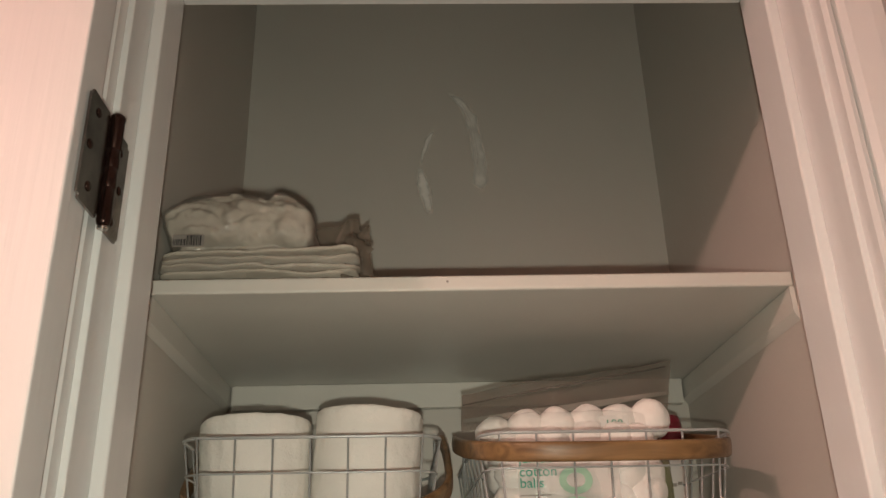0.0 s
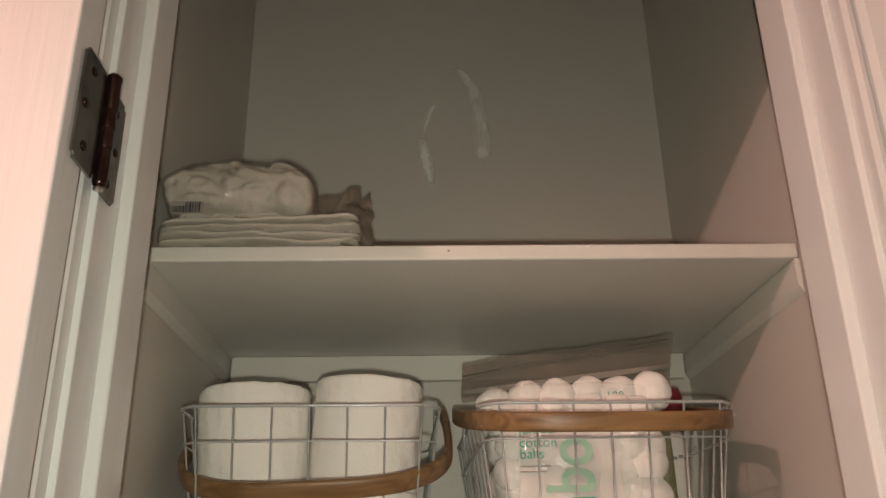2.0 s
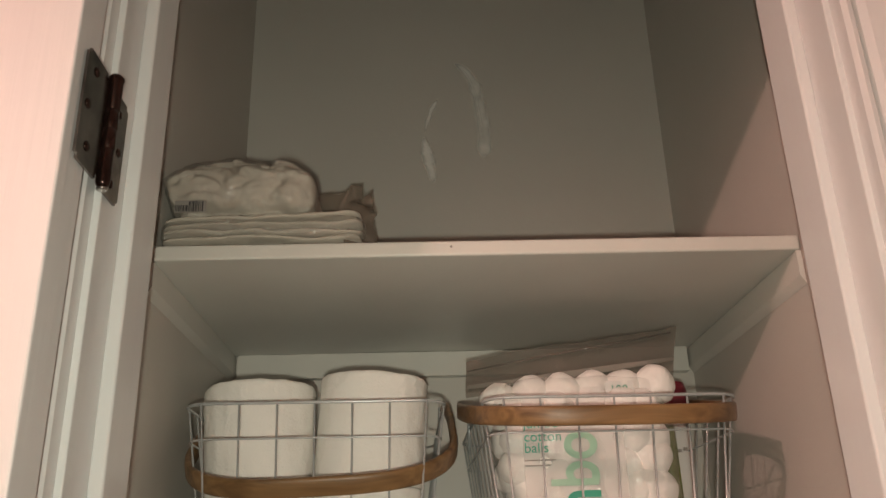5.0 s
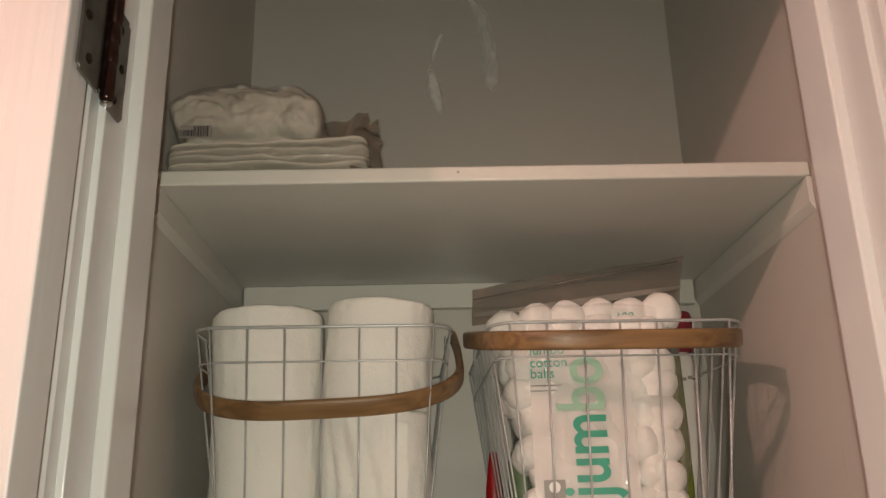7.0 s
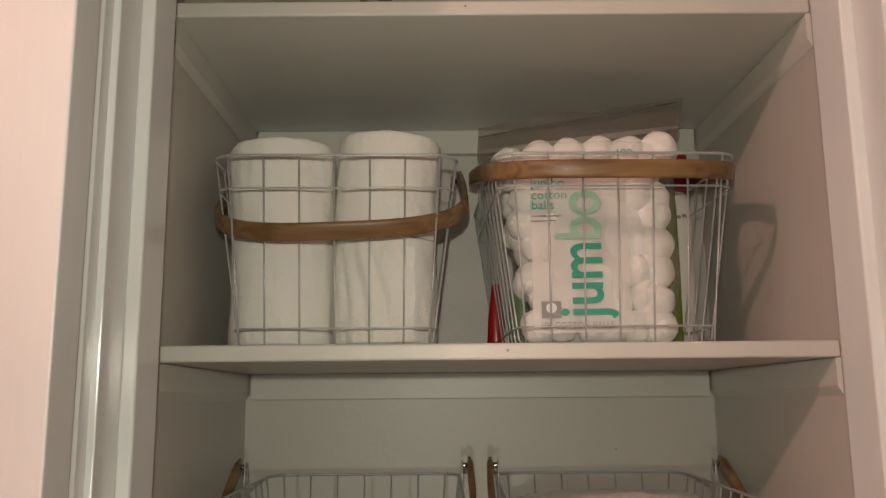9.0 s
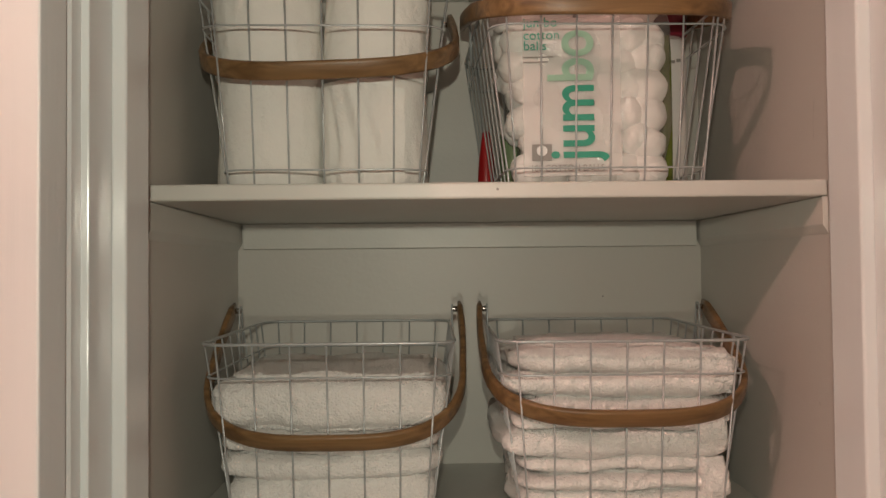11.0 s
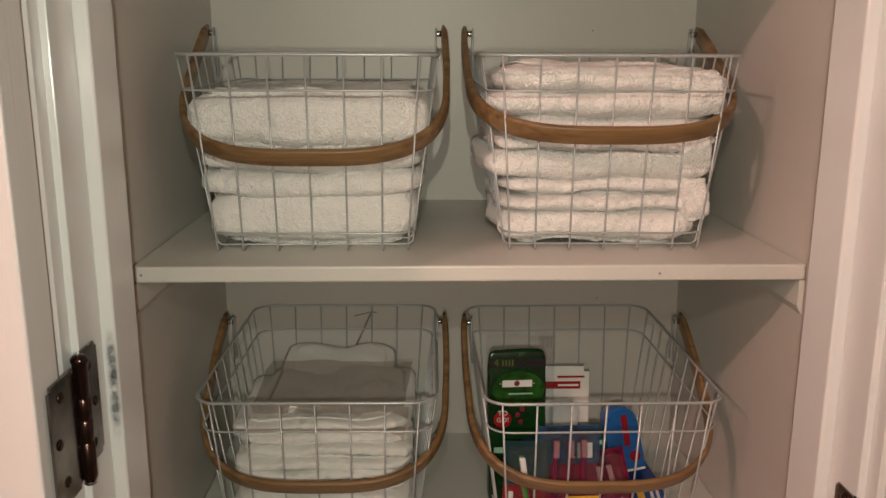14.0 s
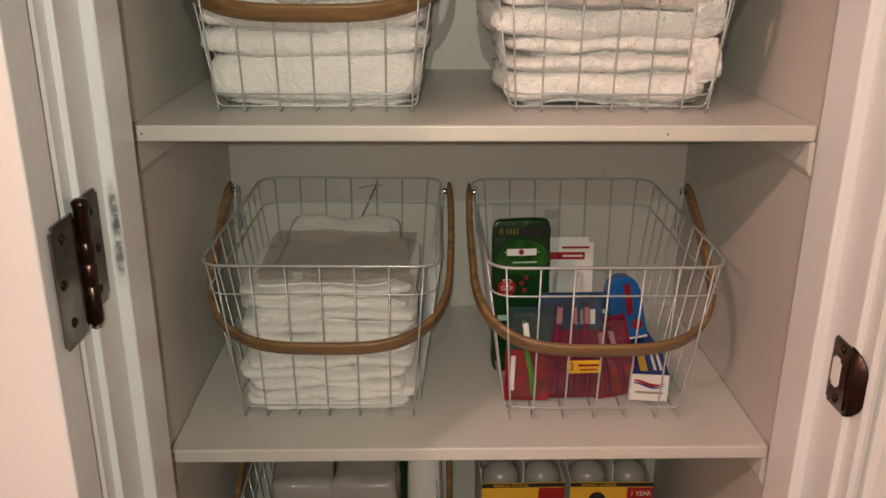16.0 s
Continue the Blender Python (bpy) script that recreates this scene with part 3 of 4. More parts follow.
low = linen_pack(-0.3655, -0.130, TOPS[0] + 0.005, 0.038, 0.26, 4, 3.1, "folded cream bed linen in clear plastic wrap on the shelf", "bedding packs")
high = linen_pack(-0.3655, -0.186, TOPS[0] + 0.0415, 0.074, 0.24, 1, 8.4, "plump cream mattress cover in clear plastic, atop other linen", "bedding packs", True)
for corners, amp, seed in (([(0.100, -0.122, 0.0), (0.128, -0.090, 0.0), (0.124, -0.050, 0.100), (0.096, -0.080, 0.064)], 0.012, 2.0),
                           ([(0.050, -0.030, 0.030), (0.124, -0.034, 0.002), (0.112, -0.040, 0.110), (0.046, -0.030, 0.092)], 0.013, 6.0)):
    part("wrap_end", crumpled_sheet(corners, 16, 16, amp, 46, seed), M_TWIST, low, "loose twisted end of the plastic wrap", None, True)
tag = part("barcode_label", block(-0.068, -0.1275, -0.003, -0.032, -0.1268, 0.012), M_GREYINK, high, "small grey barcode sticker")
rng = random.Random(4)
bm, x = bmesh.new(), -0.065
while x < -0.033:
    w = rng.choice((0.0006, 0.001, 0.0015))
    bm = join(bm, block(x - 0.002, -0.1282, -0.0015, x - 0.002 + w, -0.1276, 0.0105 if x > -0.050 else 0.006))
    x += w + rng.choice((0.0007, 0.0012))
part("bars", bm, M_BLACK, tag, "black barcode lines")

# pale streaks on the back wall and soft grey marks beside the hinge
def mark_strip(pts, widths, y, n=14):
    bm = bmesh.new()
    rows = []
    for i in range(n + 1):
        u = i / n * (len(pts) - 1)
        k = min(int(u), len(pts) - 2)
        f = u - k
        x = pts[k][0] * (1 - f) + pts[k + 1][0] * f
        z = pts[k][1] * (1 - f) + pts[k + 1][1] * f
        w = (widths[k] * (1 - f) + widths[k + 1] * f) * (0.8 + 0.4 * noise.noise(Vector((x * 60, z * 60, 0))))
        rows.append((bm.verts.new((x - w / 2, y, z)), bm.verts.new((x + w / 2, y, z))))
    uv = bm.loops.layers.uv.new("across")
    for i, (a, b) in enumerate(zip(rows, rows[1:])):
        f = bm.faces.new((a[0], a[1], b[1], b[0]))
        for loop, at in zip(f.loops, ((0, i / n), (1, i / n), (1, (i + 1) / n), (0, (i + 1) / n))):
            loop[uv].uv = at
    return bm


def faded(mat, scale, lo, hi, peak):
    """Makes a mark patchy, so that its edges fade out."""
    nt = mat.node_tree
    b = nt.nodes["Principled BSDF"]
    n = nt.nodes.new("ShaderNodeTexNoise")
    n.inputs["Scale"].default_value, n.inputs["Detail"].default_value = scale, 5
    mr = nt.nodes.new("ShaderNodeMapRange")
    mr.inputs[1].default_value, mr.inputs[2].default_value, mr.inputs[3].default_value, mr.inputs[4].default_value = lo, hi, 0.0, peak
    nt.links.new(nt.nodes["Texture Coordinate"].outputs["Object"], n.inputs["Vector"])
    nt.links.new(n.outputs[0], mr.inputs[0])
    sep = nt.nodes.new("ShaderNodeSeparateXYZ")
    nt.links.new(nt.nodes["Texture Coordinate"].outputs["UV"], sep.inputs[0])
    last = mr.outputs[0]
    for side in (0, 1):
        fold = nt.nodes.new("ShaderNodeMath")
        fold.operation = "PINGPONG"
        fold.inputs[1].default_value = 0.5
        nt.links.new(sep.outputs[side], fold.inputs[0])
        soft = nt.nodes.new("ShaderNodeMapRange")
        soft.interpolation_type = "SMOOTHSTEP"
        soft.inputs[2].default_value = 0.42 if side == 0 else 0.2
        nt.links.new(fold.outputs[0], soft.inputs[0])
        times = nt.nodes.new("ShaderNodeMath")
        times.operation = "MULTIPLY"
        nt.links.new(last, times.inputs[0])
        nt.links.new(soft.outputs[0], times.inputs[1])
        last = times.outputs[0]
    nt.links.new(last, b.inputs["Alpha"])


faded(M_PALE_STREAK, 14, 0.12, 0.55, 0.85)
faded(M_GREY_MARK, 110, 0.25, 0.62, 0.75)
for k, (pts, widths) in enumerate((
        ([(-0.005, 2.378), (0.018, 2.362), (0.036, 2.33), (0.045, 2.28), (0.050, 2.235), (0.050, 2.195), (0.055, 2.165)], [0.012, 0.034, 0.038, 0.040, 0.044, 0.048, 0.014]),
        ([(0.000, 2.372), (0.022, 2.352), (0.038, 2.31), (0.046, 2.25), (0.048, 2.21)], [0.003, 0.008, 0.009, 0.010, 0.004]),
        ([(-0.030, 2.298), (-0.040, 2.280), (-0.050, 2.250), (-0.055, 2.225)], [0.006, 0.017, 0.015, 0.005]),
        ([(-0.058, 2.225), (-0.052, 2.19), (-0.046, 2.16), (-0.040, 2.125)], [0.010, 0.034, 0.038, 0.014]))):
    ob = part("pale_wall_streak", mark_strip(pts, widths, DEPTH - 0.00012 - 0.00005 * k), M_PALE_STREAK)
    tagged(ob, "pale streak on the closet back wall", "scuff mark", "wall scuffs", "structure")
M_SCRATCH = material("brown_scratch", (0.26, 0.20, 0.16), rough=0.6, tint=0.3, scale=60)
faded(M_SCRATCH, 60, 0.35, 0.65, 0.5)
SIDE = Matrix.Rotation(radians(90), 4, "Z")
for pts, w in (([(0.02, 1.575), (0.05, 1.569), (0.085, 1.571), (0.12, 1.576)], 0.0016), ([(0.03, 1.545), (0.034, 1.52), (0.033, 1.49)], 0.0012), ([(0.10, 1.60), (0.13, 1.607), (0.15, 1.604)], 0.0012),
               ([(0.03, 1.20), (0.033, 1.205)], 0.004), ([(0.01, 0.80), (0.03, 0.803), (0.036, 0.802)], 0.0014)):
    ob = part("scratch", turned(mark_strip(pts, [w] * len(pts), 0.0), Matrix.Translation((HALF - 0.0002, 0, 0)) @ SIDE), M_SCRATCH)
    tagged(ob, "faint brown scratch in the painted side wall", "scratch", "wall scratches", "structure")
FLAT = Matrix.Rotation(radians(-90), 4, "X")
for pts, w in (([(0.27, 0.055), (0.29, 0.048), (0.305, 0.050), (0.31, 0.060)], 0.004), ([(0.255, 0.030), (0.262, 0.034)], 0.003), ([(-0.02, 0.030), (0.0, 0.028)], 0.003), ([(0.30, 0.09), (0.312, 0.094)], 0.004)):
    ob = part("stain", turned(mark_strip([(x, y) for x, y in pts], [w] * len(pts), 0.0), Matrix.Translation((0, 0, TOPS[3] + 0.0003)) @ FLAT), M_SCRATCH)
    tagged(ob, "faint brown stain on the white shelf", "stain", "shelf stains", "structure")
for pts, widths in (([(-0.3195, 0.945), (-0.3190, 0.985), (-0.3185, 1.020), (-0.3190, 1.050)], [0.010, 0.014, 0.015, 0.010]), ([(-0.3200, 0.985), (-0.3180, 1.000), (-0.3175, 1.015)], [0.006, 0.011, 0.006])):
    ob = part("grease_smudge", mark_strip(pts, widths, STOP_Y - 0.0002 - 0.00008 * (len(pts) == 3)), M_GREY_MARK)
    tagged(ob, "grey grease smudge on the door stop by the hinge", "smudge", "hinge smudges", "structure")
for x, z, y in ((-0.356, 1.042, -0.0004), (0.205, 1.0415, -0.0004), (-0.03, 1.8355, -0.0004), (0.01, 1.441, -0.0004), (0.21, 1.312, DEPTH - 0.0005), (0.235, 0.887, DEPTH - 0.0005)):
    ob = part("nail_hole", turned(disc(0.0015, 0.0004, 10), Matrix.Translation((x, y, z)) @ Matrix.Rotation(radians(90), 4, "X")), M_GREYINK)
    tagged(ob, "tiny dark nail hole in the white paint", "nail hole", "nail holes", "structure")


# ---- toilet rolls ----
def toilet_roll(x, y, z, h, seed, lean=(0, 0), flap=False, r=0.0642):
    t = thing("toilet_roll", "white toilet paper roll with embossed loose-edged sheets", "toilet roll", pose(x, y, z, lean[0], lean[1], seed * 50), "toilet rolls")
    seg = 96
    prof = [(0.022, 0.001), (r - 0.004, 0.0), (r - 0.0015, 0.0008), (r - 0.0004, 0.003)] + [(r, 0.006 + (h - 0.012) * k / 14) for k in range(15)] + [(r - 0.0004, h - 0.003), (r - 0.0018, h - 0.0008), (r - 0.005, h), (0.022, h - 0.003)]
    bm = bmesh.new()
    rings = []
    for rad, zz in prof:
        ring = []
        for k in range(seg):
            a = 2 * math.pi * k / seg
            q = Vector((math.cos(a) * 1.6, math.sin(a) * 1.6, zz * 9 + seed * 3))
            rr = rad * (1 + 0.017 * noise.noise(q)) + (0.0014 * noise.noise(Vector((q.x * 3, q.y * 3, zz * 26 + seed))) + 0.0007 * noise.noise(Vector((q.x * 7, q.y * 7, zz * 90 + seed))) if rad > 0.05 else 0)
            ring.append(bm.verts.new((rr * math.cos(a), rr * math.sin(a), zz + 0.0015 * noise.noise(q * 2) * (zz > h / 2))))
        rings.append(ring)
    for a, b in zip(rings, rings[1:] + rings[:1]):
        for k in range(seg):
            bm.faces.new((a[k], a[(k + 1) % seg], b[(k + 1) % seg], b[k]))
    part("paper", bm, M_PAPER, t, "", None, True)
    core = revolve([(0.0205, 0.002), (0.0215, 0.002), (0.0215, h - 0.002), (0.0205, h - 0.002)], 28)
    part("core", core, M_CARD, t, "grey cardboard core", None, True)
    if flap:
        bm = bmesh.new()
        rows = []
        for i in range(37):
            u = i / 36
            a = radians(-seed * 50 - 158 + 96 * u)
            row = []
            for j in range(17):
                v = j / 16
                rip = 0.0055 * noise.noise(Vector((u * 9 + v * 2.5, v * 2.2, seed))) + 0.0022 * noise.noise(Vector((u * 22, v * 9, seed + 4)))
                rr = r + 0.0045 + 0.055 * max(0, u - 0.5) ** 2 + rip * min(1, u * 3)
                row.append(bm.verts.new((rr * math.cos(a), rr * math.sin(a), 0.002 + (h - 0.004) * v - 0.016 * u * u * v)))
            rows.append(row)
        for a, b in zip(rows, rows[1:]):
            for j in range(16):
                bm.faces.new((a[j], b[j], b[j + 1], a[j + 1]))
        part("loose_sheet", bm, M_PAPER, t, "loose end of the paper", None, True)
    return t


Z1 = TOPS[1] + 0.006
toilet_roll(-0.2610, 0.160, Z1, 0.140, 1.0, r=0.0660)
toilet_roll(-0.1305, 0.162, Z1, 0.132, 2.0, flap=True)
toilet_roll(-0.2635, 0.163, Z1 + 0.1405, 0.116, 3.0, (0, 1.5), r=0.0680)
toilet_roll(-0.1320, 0.163, Z1 + 0.1355, 0.130, 4.0, (-2, -2.5), r=0.0660)


# ---- bag of cotton balls ----
bag = thing("cotton_ball_bag", "clear zip bag full of white cotton balls, printed in green", "bag", pose(0.123, 0.112, Z1, -2, 0, -4))
rng = random.Random(21)
ball_meshes = []
for s in range(4):
    bm = bmesh.new()
    bmesh.ops.create_icosphere(bm, subdivisions=3, radius=0.0255)
    for v in bm.verts:
        n = v.co.normalized()
        v.co += n * (0.0030 * noise.noise(n * 1.6 + Vector((s * 9, 0, 0))) + 0.0007 * noise.noise(n * 9 + Vector((s, 4, 0))))
    ball_meshes.append(mesh("cotton_ball", bm, M_COTTON))
for row in range(7):
    for k in range(6):
        for deep in range(2):
            x = -0.088 + 0.0345 * k + rng.uniform(-0.007, 0.007) + (0.008 if row % 2 else -0.004)
            z = 0.022 + 0.0335 * row + rng.uniform(-0.006, 0.006)
            y = 0.024 + 0.042 * deep + rng.uniform(-0.006, 0.006)
            size = rng.uniform(0.82, 1.05)
            x = 0.09 - (0.09 - x) * (0.80 + 0.20 * min(1, z / 0.2))
            part("cotton_ball", rng.choice(ball_meshes), M_COTTON, bag, "", pose(max(-0.088, min(0.081, x)), y, max(0.022, z), rng.uniform(0, 360), rng.uniform(0, 360), 0) @ Matrix.Scale(size, 4))
for k in range(6):
    part("cotton_ball", rng.choice(ball_meshes), M_COTTON, bag, "", pose(-0.096 + 0.0385 * k, 0.034 + rng.uniform(-0.006, 0.006), 0.236 + 0.003 * k + rng.uniform(-0.002, 0.003), 40 * k, 70 * k, 0))
film = soft_slab(0.222, 0.100, 0.258, 44, 18, 44, 5.0, 4.0, 0.005, 24, 4.0)
for v in film.verts:
    v.co.y += 0.043
    v.co.x = 0.11 - (0.11 - v.co.x) * (0.81 + 0.19 * min(1, v.co.z / 0.2))
part("film", film, M_FILM, bag, "clear crinkled plastic film", None, True)
flap = crumpled_sheet([(-0.136, 0.036, 0.245), (0.124, 0.040, 0.258), (0.136, 0.046, 0.329), (-0.138, 0.040, 0.293)], 40, 12, 0.004, 20, 1.0)
part("zip_flap", flap, M_GREYFILM, bag, "grey translucent zip flap standing up", None, True)
M_ZIP = film_material("pale_zip_film", tint=(0.8, 0.78, 0.74), body=0.45, rough=0.1, crinkle=0.003, milk_colour=(0.42, 0.40, 0.36))
for rise, mat in ((0.0, M_ZIP), (0.034, M_GREYFILM)):
    pts = [(-0.135, 0.033, 0.256 + rise * 0.6), (-0.05, 0.034, 0.264 + rise * 0.8), (0.03, 0.036, 0.273 + rise * 0.9), (0.126, 0.038, 0.285 + rise)]
    part("zip_strip", band(pts, (0, 0, 1), 0.009 if mat is M_ZIP else 0.003, 0.0016), mat, bag, "pale ridged zip strip", None, True)
FRONT_UP = pose(0, 0, 0, 90, 0, 0)
M_MILK = film_material("milky_print_film", body=0.52, rough=0.25, milk_colour=(0.93, 0.91, 0.88), ior=1.2)
PY = -0.0085
part("print_panel", crumpled_sheet([(-0.072, PY + 0.002, 0.012), (0.046, PY + 0.002, 0.012), (0.046, PY + 0.002, 0.205), (-0.072, PY + 0.002, 0.205)], 20, 30, 0.0012, 30, 3.0), M_MILK, bag, "milky printed panel", None, True)
UPWARDS = FRONT_UP @ Matrix.Rotation(radians(90), 4, "Z")
word = lettering("title_dark", "jum", 0.078, M_GREEN, Matrix.Translation((-0.0115, PY - 0.001, 0.030)) @ UPWARDS, bag, "teal lettering", "LEFT", 0.81, 0.0012)
reach = max(v.co.x for v in word.data.vertices) * 0.81 + 0.003
lettering("title_pale", "bo", 0.078, M_PALEGREEN, Matrix.Translation((-0.0115, PY - 0.001, 0.030 + reach)) @ UPWARDS, bag, "pale green lettering", "LEFT", 0.80, 0.0012)
for text, z in (("jumbo", 0.199), ("cotton", 0.1835), ("balls", 0.1705)):
    lettering("small_title", text, 0.0165, M_GREEN, Matrix.Translation((-0.071, PY - 0.0005, z)) @ FRONT_UP, bag, "teal lettering", "LEFT", 1.0)
for k, w in enumerate((0.036, 0.030)):
    part("print_bar", block(-0.071, PY - 0.0006, 0.156 - 0.006 * k, -0.071 + w, PY - 0.0001, 0.1575 - 0.006 * k), M_GREYINK, bag, "small grey line of print")
part("brand_square", block(-0.062, PY - 0.0008, 0.030, -0.038, PY - 0.0003, 0.050), M_GREYINK, bag, "grey square emblem")
part("emblem", turned(disc(0.0065, 0.0006, 14), Matrix.Translation((-0.050, PY - 0.0006, 0.042)) @ Matrix.Rotation(radians(90), 4, "X")), M_WHITEINK, bag, "white emblem")
lettering("count_line", "100 COTTON BALLS", 0.0115, M_GREYINK, Matrix.Translation((-0.064, PY - 0.0005, 0.0205)) @ FRONT_UP, bag, "grey lettering", "LEFT", 0.85)
lettering("count", "100", 0.015, M_GREEN, Matrix.Translation((0.048, 0.006, 0.240)) @ FRONT_UP, bag, "teal number", "CENTER", 1.0)
part("count_panel", block(0.032, 0.0072, 0.229, 0.066, 0.0078, 0.251), M_WHITEINK, bag, "white printed patch")

# bottles and a carton beside the bag
bottle = thing("lime_bottle", "slim olive green bottle with a dark cap", "bottle", pose(0.249, 0.205, Z1))
part("body", turned(revolve([(0.0075, 0), (0.009, 0.004), (0.0095, 0.10), (0.009, 0.185), (0.008, 0.205), (0.007, 0.21)], 28), Matrix.Diagonal((1, 0.7, 1, 1))), M_LIME, bottle, "", None, True)
part("cap", revolve([(0.0075, 0.208), (0.008, 0.210), (0.008, 0.222), (0.0072, 0.225)], 28), M_BLACK, bottle, "dark screw cap", None, True)
red = thing("red_tube", "red tapered plastic tube standing on its cap", "tube", pose(0.017, 0.285, TOPS[1] + 0.001))
part("body", turned(revolve([(0.0125, 0.014), (0.013, 0.02), (0.011, 0.055), (0.0055, 0.098), (0.004, 0.101)], 24), Matrix.Diagonal((1, 0.8, 1, 1))), M_RED, red, "", None, True)
part("cap", revolve([(0.010, 0.0), (0.011, 0.002), (0.011, 0.013), (0.009, 0.0145)], 20), M_RED, red, "", None, True)
dark = thing("green_bottle", "small grey-green bottle with a black cap", "bottle", pose(0.050, 0.222, Z1))
part("body", revolve([(0.018, 0), (0.020, 0.003), (0.020, 0.075), (0.014, 0.09), (0.008, 0.095)], 28), material("grey_green_plastic", (0.16, 0.24, 0.12), rough=0.35, tint=0.2, scale=25), dark, "", None, True)
part("cap", revolve([(0.010, 0.094), (0.011, 0.096), (0.011, 0.124), (0.009, 0.127)], 24), M_BLACK, dark, "black cap", None, True)
cream = thing("lotion_bottle", "pale grey bottle with a broad crimson cap", "bottle", pose(0.2655, 0.250, Z1))
part("body", turned(revolve([(0.023, 0), (0.025, 0.003), (0.0255, 0.19), (0.022, 0.214), (0.018, 0.218)], 28), Matrix.Diagonal((1, 0.7, 1, 1))), M_WHITEPLASTIC, cream, "", None, True)
part("cap", turned(revolve([(0.026, 0.217), (0.0275, 0.219), (0.027, 0.262), (0.024, 0.272), (0.012, 0.275)], 28), Matrix.Diagonal((1, 0.8, 1, 1))), M_CRIMSON, cream, "broad crimson cap", None, True)
for k in range(3):
    part("print_bar", block(-0.008 + 0.008 * k, -0.0192, 0.176 + 0.002 * k, -0.0025 + 0.008 * k, -0.0172, 0.180 + 0.002 * k), M_GREYINK, cream, "dark line of print")


# ---- towels ----
def towel(x, y, z, w, d, h, seed, label, group, turn=0.0, layers=1, mat=None, fine=0.0023, shift=0.0, round_edge=3.4):
    t = thing("towel", label, "towel", pose(x, y, z, 0, 0, turn), group)
    step = h / layers
    for k in range(layers):
        bm = soft_slab(w - 0.006 * (k % 2), d, step * 1.30, 150, 30, 18, 9.0, round_edge, 0.0080, 15, seed + k * 1.3, fine, 115)
        waved(bm, 0.006, 8, seed)
        for v in bm.verts:
            v.co.z += k * step - step * 0.08
            v.co.x += shift * k
            v.co.y += 0.003 * (k % 2)
        part("fold", bm, mat or M_TERRY, t, "", None, True)
    return t


Z2 = TOPS[2] + 0.006
towel(-0.184, 0.218, Z2, 0.252, 0.262, 0.058, 1.2, "thick white terry towel folded at the bottom of a basket", "bath towels", 1, 1)
towel(-0.183, 0.216, Z2 + 0.053, 0.266, 0.272, 0.060, 4.7, "thick white terry towel folded in the middle of a basket", "bath towels", -1, 2)
towel(-0.184, 0.214, Z2 + 0.113, 0.280, 0.284, 0.053, 7.9, "fat rolled white terry towel on top of a basket", "bath towels", 0, 1, round_edge=4.2)
for k, (w, h, z, dx, lay) in enumerate(((0.232, 0.036, 0.0, -0.002, 1), (0.240, 0.040, 0.034, 0.003, 2), (0.262, 0.036, 0.072, -0.006, 1), (0.256, 0.038, 0.106, 0.004, 2), (0.268, 0.030, 0.142, 0.000, 1), (0.262, 0.032, 0.168, 0.006, 1))):
    towel(0.160 + dx, 0.212 + 0.001 * k, Z2 + z, w + 0.012, 0.262 + 0.006 * k, h, 11.3 + 2.1 * k, "white terry hand towel folded in a basket stack", "hand towels", (-1.5, 1, -0.5, 0.8, -1, 1.2)[k], lay, None, 0.0023, 0.0, 2.8)
for k, (x, z, w) in enumerate(((0.268, 0.150, 0.044), (0.262, 0.088, 0.038), (0.262, 0.028, 0.036))):
    towel(x + 0.006, 0.128, Z2 + z, w, 0.110, 0.038, 31.0 + k, "turned-in corner of a folded white hand towel", "towel corners", -4, 1, None, 0.003)

Z3 = TOPS[3] + 0.006
for k in range(11):
    u = k / 10
    w = 0.214 + 0.006 * math.sin(k * 2.1) + 0.012 * u
    towel(-0.181 + 0.004 * math.sin(k * 1.7) - 0.004 * (k % 3 == 0), 0.177 + 0.042 * u * u + 0.003 * math.sin(k * 4.3), Z3 + 0.0137 * k, w, 0.196 - 0.012 * u, 0.0150, 50.0 + k, "thin white cotton washcloth folded in a tall stack", "washcloths",
          2.0 * math.sin(k * 3.1), 1, M_CLOTH, 0.0021)
top_cloth = thing("washcloth", "loosely folded white washcloth on top of the stack", "towel", pose(-0.172, 0.245, Z3 + 0.139, 3, 0, -3), "washcloths")
part("fold", waved(soft_slab(0.214, 0.17, 0.018, 70, 30, 6, 9.0, 3.0, 0.006, 16, 70.0, 0.001), 0.006, 12, 3.0), M_CLOTH, top_cloth, "", None, True)
part("fold", turned(waved(soft_slab(0.168, 0.10, 0.014, 60, 20, 6, 6.0, 2.0, 0.006, 20, 75.0, 0.001), 0.008, 14, 5.0), pose(-0.01, 0.085, 0.010, 14, 0, 0)), M_CLOTH, top_cloth, "", None, True)
part("wrap", crumpled_sheet([(-0.030, -0.176, -0.128), (0.096, -0.172, -0.128), (0.094, -0.130, -0.046), (-0.030, -0.132, -0.046)], 28, 24, 0.006, 24, 9.0), M_WRAP, top_cloth, "clear plastic wrap over the cloths", None, True)
for a, b in (((-0.138, -0.042), (-0.082, 0.028)), ((-0.082, 0.028), (0.045, 0.038))):
    bm = crumpled_sheet([(-0.106, *a), (0.098, *a), (0.104, *b), (-0.102, *b)], 36, 24, 0.0045, 26, 9.0)
    part("wrap", bm, M_HAZE, top_cloth, "hazy plastic wrap over the cloths", None, True)
tie = thing("plastic_tag", "thin grey plastic tag fastener leaning on the wall", "tag fastener", pose(-0.15, 0.433, 0.655))
part("stem", tube([(-0.024, 0.0, 0.0), (-0.022, -0.002, 0.130), (-0.003, -0.001, 0.171), (0.016, 0.002, 0.212)], 0.0017, False, 6), M_GREYINK, tie, "", None, True)
